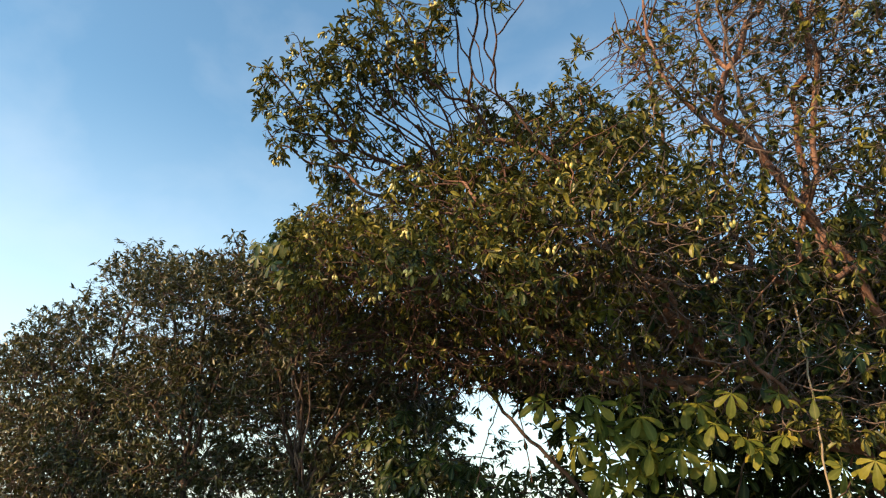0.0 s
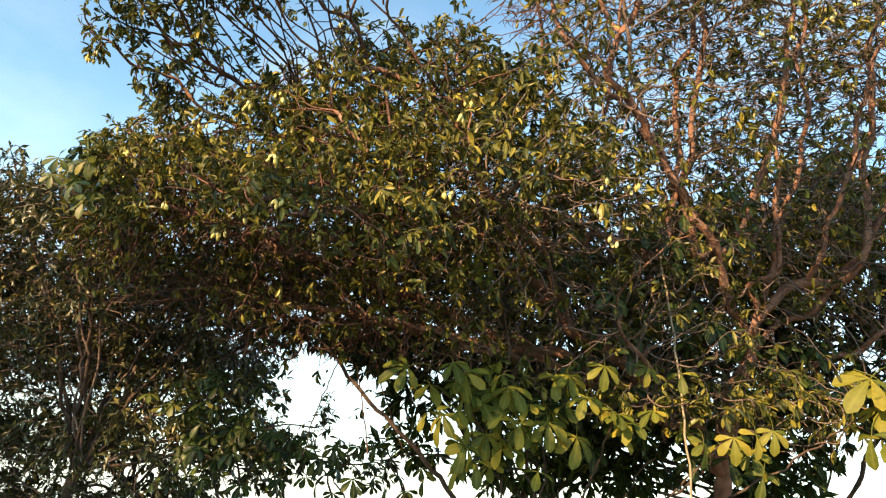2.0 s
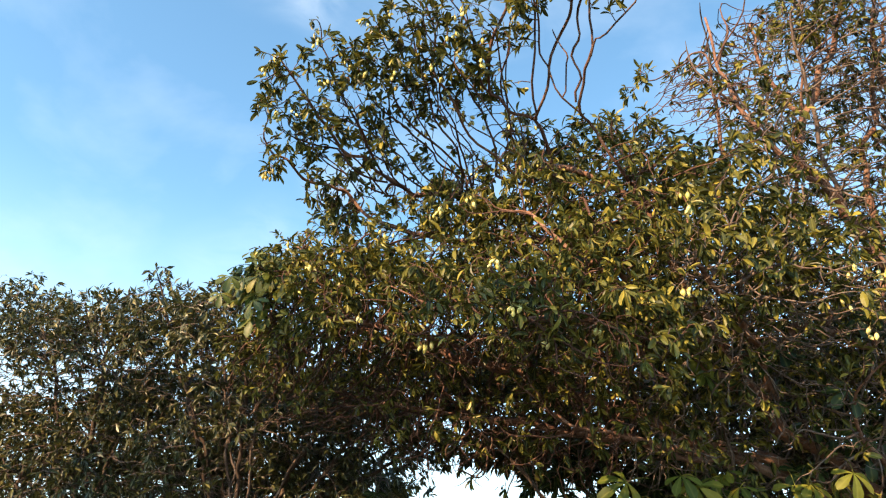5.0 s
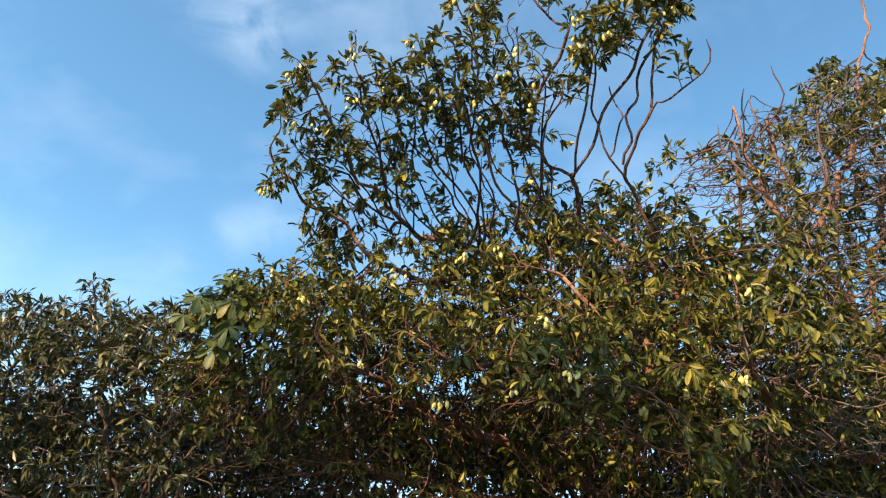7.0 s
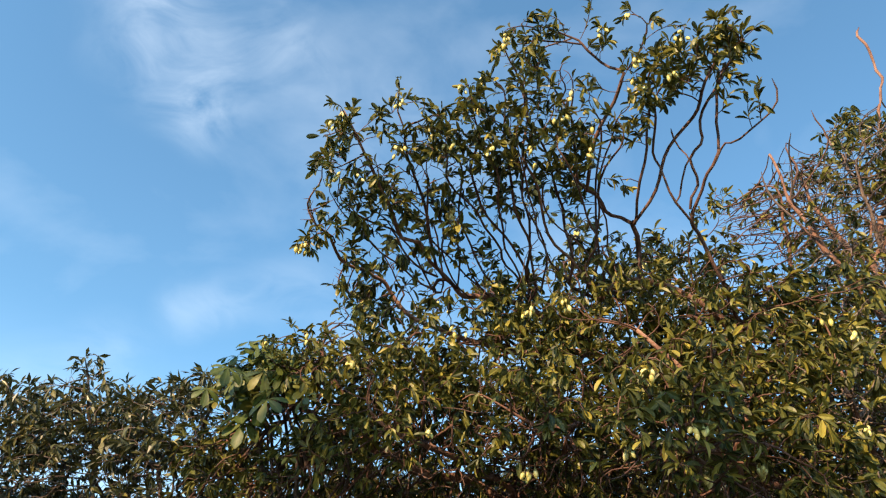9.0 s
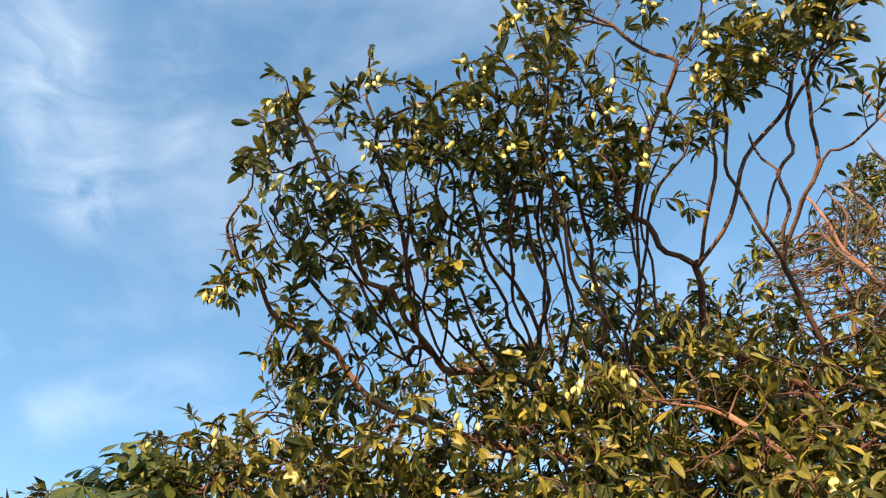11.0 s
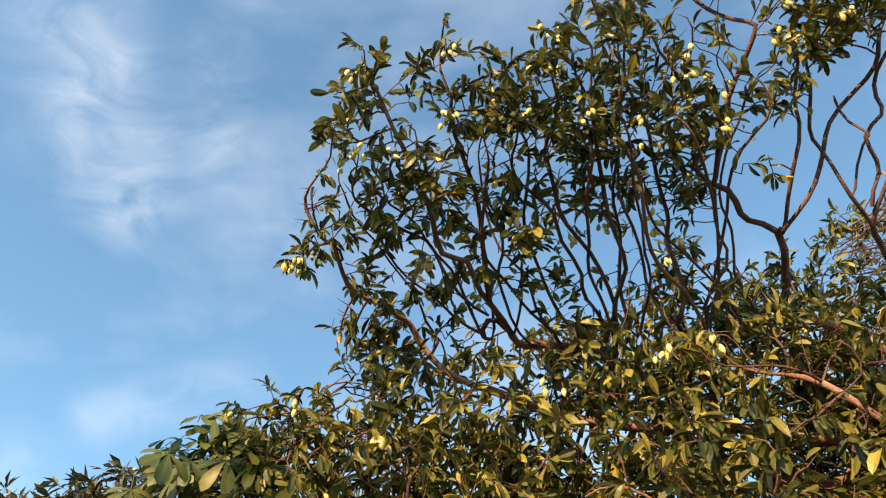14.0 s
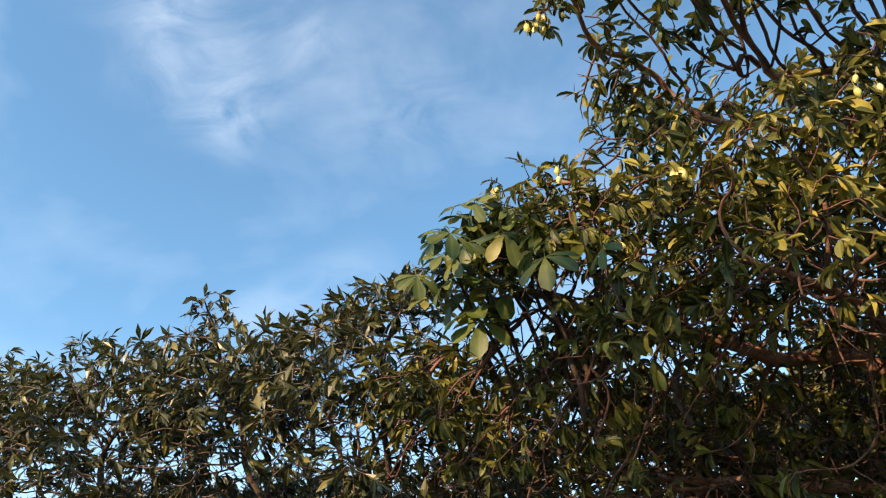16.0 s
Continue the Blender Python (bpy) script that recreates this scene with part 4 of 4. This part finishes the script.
hedge_tree((1.6, 6.6, 0.95), "tall dark green bush close behind the fruit tree", 25, [
    ((-0.30, 6.00, 3.25), (0.70, 0.40, 0.45), 190, 1.3),
    ((0.80, 6.00, 3.20), (0.75, 0.40, 0.50), 200, 1.3),
    ((1.90, 6.10, 3.25), (0.75, 0.40, 0.60), 210, 1.3),
    ((3.00, 6.30, 3.40), (0.75, 0.40, 0.70), 210, 1.3),
    ((4.10, 6.40, 3.80), (0.75, 0.40, 0.80), 210, 1.3),
    ((0.70, 6.15, 2.72), (0.55, 0.30, 0.26), 110, 1.4),
    ((1.55, 6.15, 2.66), (0.60, 0.30, 0.30), 130, 1.4),
    ((2.45, 6.25, 2.75), (0.60, 0.30, 0.32), 130, 1.4),
    ((3.35, 6.35, 2.75), (0.60, 0.30, 0.34), 130, 1.4),
    ((0.00, 6.15, 2.84), (0.42, 0.25, 0.16), 70, 1.5),
    ((1.30, 5.95, 3.75), (0.60, 0.30, 0.36), 110, 1.5),
    ((0.45, 5.85, 3.66), (0.50, 0.30, 0.30), 90, 1.5),
    ((3.20, 6.35, 4.00), (0.70, 0.30, 0.35), 80, 1.4),
    ((4.30, 6.50, 4.40), (0.70, 0.30, 0.45), 90, 1.4)], size=0.125)
hedge_tree((-2.6, 7.5, 0.75), "dense dark green bush at the back of the hedge", 26, [
    ((-1.70, 7.40, 2.50), (0.50, 0.30, 0.45), 130, 1.4),
    ((-2.20, 7.40, 2.60), (0.65, 0.30, 0.60), 150, 1.4),
    ((-3.20, 7.40, 2.70), (0.65, 0.30, 0.65), 150, 1.4),
    ((-1.80, 6.75, 3.30), (0.60, 0.30, 0.38), 110, 1.4),
    ((-2.90, 6.85, 3.40), (0.65, 0.30, 0.38), 120, 1.4),
    ((-4.00, 7.00, 3.40), (0.65, 0.30, 0.38), 120, 1.4),
    ((-1.60, 7.35, 1.70), (0.70, 0.30, 0.45), 110, 1.3),
    ((-2.00, 7.30, 1.15), (0.80, 0.30, 0.32), 110, 1.5),
    ((-3.30, 7.30, 1.10), (0.80, 0.30, 0.32), 110, 1.5),
    ((-3.00, 7.35, 1.70), (0.80, 0.30, 0.45), 120, 1.3)], size=0.105)
hedge_tree((-5.6, 7.6, 0.75), "dense dark green bush at the back of the hedge", 27, [
    ((-4.30, 7.40, 2.60), (0.70, 0.30, 0.65), 150, 1.4),
    ((-5.40, 7.40, 2.60), (0.70, 0.30, 0.65), 150, 1.4),
    ((-6.60, 7.40, 2.40), (0.75, 0.30, 0.60), 150, 1.4),
    ((-7.80, 7.40, 2.10), (0.75, 0.30, 0.60), 140, 1.4),
    ((-8.90, 7.30, 1.80), (0.80, 0.30, 0.70), 140, 1.4),
    ((-7.80, 7.00, 1.30), (0.90, 0.30, 0.40), 110, 1.4),
    ((-4.60, 7.30, 1.10), (0.90, 0.30, 0.32), 120, 1.5),
    ((-6.00, 7.40, 1.05), (0.90, 0.30, 0.32), 120, 1.5),
    ((-7.40, 7.40, 1.00), (0.90, 0.30, 0.32), 120, 1.5),
    ((-6.20, 7.00, 1.35), (0.80, 0.30, 0.40), 110, 1.4),
    ((-4.40, 7.35, 1.60), (0.80, 0.30, 0.45), 120, 1.3),
    ((-5.80, 7.35, 1.55), (0.80, 0.30, 0.45), 120, 1.3),
    ((-7.20, 7.35, 1.45), (0.80, 0.30, 0.45), 120, 1.3)], size=0.105)
# dark green shrub; the leaf colour it shares is lowered for shade too
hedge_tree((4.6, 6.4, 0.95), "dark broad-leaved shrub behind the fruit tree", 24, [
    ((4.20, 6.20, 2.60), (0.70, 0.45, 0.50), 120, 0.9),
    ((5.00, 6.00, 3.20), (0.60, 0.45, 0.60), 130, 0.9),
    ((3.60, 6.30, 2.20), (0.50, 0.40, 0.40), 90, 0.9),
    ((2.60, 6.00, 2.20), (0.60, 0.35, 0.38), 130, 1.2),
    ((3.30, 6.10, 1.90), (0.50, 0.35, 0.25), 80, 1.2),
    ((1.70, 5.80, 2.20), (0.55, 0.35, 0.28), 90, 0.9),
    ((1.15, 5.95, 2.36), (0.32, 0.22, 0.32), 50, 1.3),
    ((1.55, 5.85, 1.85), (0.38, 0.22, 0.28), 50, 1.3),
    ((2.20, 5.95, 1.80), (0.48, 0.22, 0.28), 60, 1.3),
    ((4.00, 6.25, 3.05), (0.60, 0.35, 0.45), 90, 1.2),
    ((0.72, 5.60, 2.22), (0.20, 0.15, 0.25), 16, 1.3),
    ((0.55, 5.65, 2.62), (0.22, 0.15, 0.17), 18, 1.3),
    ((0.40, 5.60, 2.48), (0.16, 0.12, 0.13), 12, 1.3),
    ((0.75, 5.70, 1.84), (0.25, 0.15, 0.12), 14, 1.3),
    ((5.40, 5.60, 2.40), (0.60, 0.45, 0.60), 110, 0.9)], LEAF_DARK_SHADE, 0.13)


# tall trees across the path, unseen and added so that their shade falls on the foot of the hedge and the low side of
# the fruit tree
for n, (x, y, h, word) in enumerate(((-5.4, -5.9, 8.5, "narrow"), (-7.2, -4.6, 8.8, "round"), (-9.1, -3.4, 8.5, "broad"), (-10.9, -2.1, 7.0, "low"))):
    hedge_tree((x, y, 0.1), "tall dark green tree with a %s crown across the path" % word, 31 + n, [
        ((x + 0.1, y + 0.2, h - 0.9), (0.8, 1.2, 0.9), 14, 1.5),
        ((x - 0.2, y - 0.7, h - 2.2), (0.9, 1.2, 1.0), 16, 1.5),
        ((x + 0.1, y + 0.8, h - 2.4), (0.9, 1.2, 1.0), 16, 1.5),
        ((x - 0.1, y, h - 3.8), (0.9, 1.4, 1.0), 24, 1.5),
        ((x - 0.1, y, h - 5.0), (0.9, 1.4, 0.9), 26, 1.5)], size=0.30, name="unseen_shade_tree", group="tall trees across the path", fill=5.1)


# one more unseen tree, added to shade the right side of the crown
hedge_tree((-0.9, -3.9, 0.1), "unseen tall dark tree with a small high crown, added for its shade", 35, [
    ((-1.2, -3.1, 8.0), (0.7, 0.8, 0.55), 14, 1.5),
    ((-0.4, -3.5, 8.1), (0.6, 0.8, 0.6), 14, 1.5)], size=0.30, name="unseen_shade_tree", group="tall trees across the path", fill=5.1)


# ---- fruits on the fruiting tree ----
def lathe(profile, sides):
    """Corners and faces of a turned body: rows of (height, radius), closed at both ends by its own taper."""
    a = np.linspace(0, 2 * np.pi, sides, endpoint=False)
    v = np.array([(r * math.cos(t), r * math.sin(t), z) for z, r in profile for t in a])
    i, j = np.meshgrid(np.arange(len(profile) - 1), np.arange(sides), indexing="ij")
    k = (j + 1) % sides
    f = np.stack([i * sides + j, i * sides + k, (i + 1) * sides + k, (i + 1) * sides + j], -1).reshape(-1, 4)
    return v, f


def build_fruits():
    rng = np.random.default_rng(5)
    fruit = mesh_of("fruit", *lathe(((0.0, 0.002), (-0.005, 0.009), (-0.016, 0.0135), (-0.030, 0.0145), (-0.042, 0.0105), (-0.050, 0.004), (-0.054, 0.0006)), 9), FRUIT)
    calyx = mesh_of("calyx", *lathe(((0.045, 0.0012), (0.010, 0.0014), (0.003, 0.004), (-0.004, 0.0100), (-0.010, 0.0115)), 7), CALYX)
    tips = np.nonzero(crown.kids == 0)[0]
    p = crown.pos[tips]
    front = np.interp(p[:, 0], (-1.6, -0.6, 0.5, 1.6, 3.0, 4.0), (4.35, 3.75, 3.42, 3.32, 4.0, 4.35))
    high = (p[:, 2] > 4.2) & (p[:, 0] < 1.2)
    keep = tips[(high | (p[:, 1] < front)) & (p[:, 2] > 2.7)]
    top = tips[high]
    for i in np.concatenate([rng.choice(keep, 95, replace=False), rng.choice(top, 60, replace=False)]):
        for _ in range(rng.integers(2, 6)):
            at = Vector(crown.pos[i] + rng.normal(size=3) * (0.017, 0.017, 0.011) + (0, -0.01, -0.04))
            ob = child("fruit", fruit, tree)
            ob.matrix_basis = Matrix.Translation(at) @ pose(0, 0, 0, rng.normal() * 18, rng.normal() * 18, rng.uniform(0, 360)) @ Matrix.Scale(rng.uniform(0.55, 0.82), 4)
            cup = new("calyx", calyx)
            cup.parent = ob


build_fruits()


# ---- the climber with broad divided leaves, and the bare hanging stem ----
def palm_leaf(name, leaflets, rng):
    """A divided leaf: leaflets spread from one point at the end of a stalk that runs back along -x."""
    wide = (0.014, 0.045, 0.13, 0.225, 0.20, 0.03)
    verts, faces, ribs, at = [], [], [], 0
    for k in range(leaflets):
        turn = (k - (leaflets - 1) / 2) * radians(190 / max(leaflets - 1, 1))
        size = 1.0 - 0.28 * abs(k - (leaflets - 1) / 2) / max((leaflets - 1) / 2, 1)
        bv, bf, br = blade(STATIONS, wide, rng.uniform(0.1, 0.35), rng.uniform(0.25, 0.55), rng.uniform(-0.2, 0.2))
        bv = bv * size
        c, s_ = math.cos(turn), math.sin(turn)
        verts.append(np.stack([bv[:, 0] * c - bv[:, 1] * s_, bv[:, 0] * s_ + bv[:, 1] * c, bv[:, 2]], -1))
        faces.append(bf + at)
        ribs.append(br)
        at += len(bv)
    stalk_v, stalk_f = tube(smooth_line(((-0.9, 0, -0.10), (-0.4, 0, 0.06), (0.02, 0, 0.0)), 0.2), np.full(len(smooth_line(((-0.9, 0, -0.10), (-0.4, 0, 0.06), (0.02, 0, 0.0)), 0.2)), 0.014), 5)
    verts.append(stalk_v)
    faces.append(stalk_f + at)
    ribs.append(np.ones(len(stalk_v)))
    return np.concatenate(verts), np.concatenate(faces), np.concatenate(ribs)


def build_climber():
    rng = np.random.default_rng(9)
    owner = thing("climbing_vine", (1.7, 4.75, 1.0), "climber with broad yellow-green divided leaves hanging in the tree", "vine")
    shapes = {}
    # the dark leaves carry the shade of the crown's recesses in their colour
    for key, mat in (("bright", LEAF_BIG), ("olive", LEAF_MID), ("dark", LEAF_DARK_SHADE)):
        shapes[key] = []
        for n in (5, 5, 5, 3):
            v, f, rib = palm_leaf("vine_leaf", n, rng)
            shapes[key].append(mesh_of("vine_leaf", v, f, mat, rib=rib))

    def cluster(centre, spread, count, size, key):
        c = np.asarray(centre)
        root = owner.location if c[2] < 2.5 and c[1] < 5.2 else tuple(c + (0.20, 0.35, -0.55))
        stem = smooth_line((root, tuple(0.5 * (c + np.array(root)) + (0.06, 0.10, 0.0)), tuple(c + (0, 0.08, 0.05))), 0.08)
        stem = stem + 0.012 * rng.normal(size=stem.shape)
        child("stem", mesh_of("stem", *tube(stem, np.linspace(0.011, 0.005, len(stem)), 6), BARK_DARK), owner)
        for _ in range(count):
            at = c + rng.normal(size=3).clip(-1.6, 1.6) * spread
            ob = child("vine_leaf", shapes[key][rng.integers(0, 4)], owner)
            size_here = size * rng.uniform(0.7, 1.15)
            ob.matrix_basis = Matrix.Translation(at) @ pose(0, 0, 0, 0, 0, rng.uniform(-150, -30)) @ pose(0, 0, 0, rng.normal() * 22, rng.uniform(15, 65), 0) @ Matrix.Scale(size_here, 4)

    cluster((1.32, 4.16, 2.10), (0.22, 0.10, 0.16), 26, 0.155, "bright")
    cluster((1.65, 4.25, 2.00), (0.20, 0.10, 0.16), 18, 0.15, "bright")
    cluster((2.20, 4.30, 2.15), (0.25, 0.12, 0.18), 18, 0.14, "bright")
    cluster((2.85, 4.35, 2.00), (0.22, 0.10, 0.10), 9, 0.14, "bright")
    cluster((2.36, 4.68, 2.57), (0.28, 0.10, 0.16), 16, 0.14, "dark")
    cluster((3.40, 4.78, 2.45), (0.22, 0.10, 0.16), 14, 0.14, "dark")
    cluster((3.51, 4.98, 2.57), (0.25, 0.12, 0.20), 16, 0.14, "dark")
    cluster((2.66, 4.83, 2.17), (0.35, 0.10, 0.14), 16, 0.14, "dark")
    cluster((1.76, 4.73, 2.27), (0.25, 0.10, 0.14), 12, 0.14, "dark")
    cluster((3.72, 4.45, 2.25), (0.16, 0.10, 0.12), 8, 0.22, "bright")
    cluster((1.35, 4.00, 2.92), (0.05, 0.04, 0.06), 3, 0.15, "bright")
    cluster((-1.44, 4.30, 3.68), (0.11, 0.08, 0.06), 14, 0.115, "olive")
    cluster((-1.53, 4.30, 3.73), (0.08, 0.08, 0.05), 14, 0.115, "olive")
    cluster((-1.59, 4.30, 3.62), (0.08, 0.08, 0.05), 12, 0.115, "olive")
    cluster((-1.42, 4.30, 3.71), (0.08, 0.08, 0.05), 12, 0.115, "olive")
    cluster((-1.63, 4.30, 3.49), (0.08, 0.08, 0.05), 8, 0.115, "olive")
    cluster((-1.40, 4.16, 3.64), (0.14, 0.08, 0.09), 6, 0.125, "olive")
    cluster((-1.42, 4.14, 3.56), (0.12, 0.06, 0.09), 4, 0.125, "bright")
    cluster((-1.10, 4.00, 3.45), (0.16, 0.08, 0.12), 6, 0.12, "olive")
    cluster((-1.50, 4.34, 3.38), (0.10, 0.06, 0.06), 4, 0.155, "olive")
    cluster((-1.68, 4.50, 3.58), (0.10, 0.08, 0.08), 6, 0.125, "olive")
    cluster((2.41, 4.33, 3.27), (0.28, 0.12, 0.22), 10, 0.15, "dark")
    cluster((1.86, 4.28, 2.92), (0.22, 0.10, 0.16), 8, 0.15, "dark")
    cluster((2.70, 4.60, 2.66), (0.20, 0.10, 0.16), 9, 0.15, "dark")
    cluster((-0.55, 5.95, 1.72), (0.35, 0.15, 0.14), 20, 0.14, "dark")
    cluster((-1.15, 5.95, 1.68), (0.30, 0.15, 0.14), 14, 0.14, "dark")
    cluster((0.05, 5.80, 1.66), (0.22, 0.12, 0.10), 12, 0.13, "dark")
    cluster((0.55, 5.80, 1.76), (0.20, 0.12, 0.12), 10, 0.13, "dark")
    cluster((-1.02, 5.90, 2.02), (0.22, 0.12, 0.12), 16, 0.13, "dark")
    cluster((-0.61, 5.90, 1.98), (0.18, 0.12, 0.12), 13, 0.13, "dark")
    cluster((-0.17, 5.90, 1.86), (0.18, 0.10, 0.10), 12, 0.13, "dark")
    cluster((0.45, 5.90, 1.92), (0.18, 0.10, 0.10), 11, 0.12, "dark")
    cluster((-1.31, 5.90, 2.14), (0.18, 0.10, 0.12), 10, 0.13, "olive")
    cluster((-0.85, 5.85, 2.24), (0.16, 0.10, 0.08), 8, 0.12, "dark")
    woody = smooth_line(((1.62, 4.82, 0.98), (1.36, 4.84, 1.40), (0.97, 4.80, 1.82), (0.60, 4.76, 2.12), (0.30, 4.72, 2.42), (0.03, 4.66, 2.66)), 0.07)
    woody = woody + 0.008 * rng.normal(size=woody.shape)
    child("stem", mesh_of("stem", *tube(woody, np.linspace(0.020, 0.011, len(woody)), 7), BARK_DARK), owner, "dark woody stem")
    for a, b, c in (((0.20, 5.30, 2.50), (0.08, 5.35, 2.15), (-0.02, 5.40, 1.75)), ((0.36, 5.20, 2.45), (0.42, 5.25, 2.20), (0.52, 5.30, 1.80)), ((0.52, 5.10, 2.48), (0.60, 5.15, 2.25), (0.78, 5.25, 1.85))):
        shoot = smooth_line((a, b, c), 0.05)
        child("stem", mesh_of("stem", *tube(shoot + 0.006 * rng.normal(size=shoot.shape), np.full(len(shoot), 0.005), 5), BARK), owner, "thin dark hanging shoot")
        for q in shoot[2::2]:
            ob = child("vine_leaf", shapes["dark"][3], owner)
            ob.matrix_basis = Matrix.Translation(q) @ pose(0, 0, 0, 0, 0, rng.uniform(-180, 180)) @ pose(0, 0, 0, rng.normal() * 20, rng.uniform(0, 50), 0) @ Matrix.Scale(rng.uniform(0.05, 0.085), 4) @ Matrix.Translation((0.9, 0, 0.1))


build_climber()

hanging = thing("hanging_vine", (2.60, 4.34, 1.02), "thin bare pale vine stem hanging from the crown", "vine")
line = smooth_line(((2.43, 4.50, 3.45), (2.47, 4.45, 3.04), (2.53, 4.37, 2.60), (2.56, 4.35, 2.30), (2.61, 4.34, 1.7), (2.60, 4.34, 0.98)), 0.07)
line = line + 0.004 * np.random.default_rng(3).normal(size=line.shape)
child("stem", mesh_of("stem", *tube(line, np.full(len(line), 0.0065), 6), STEM), hanging)
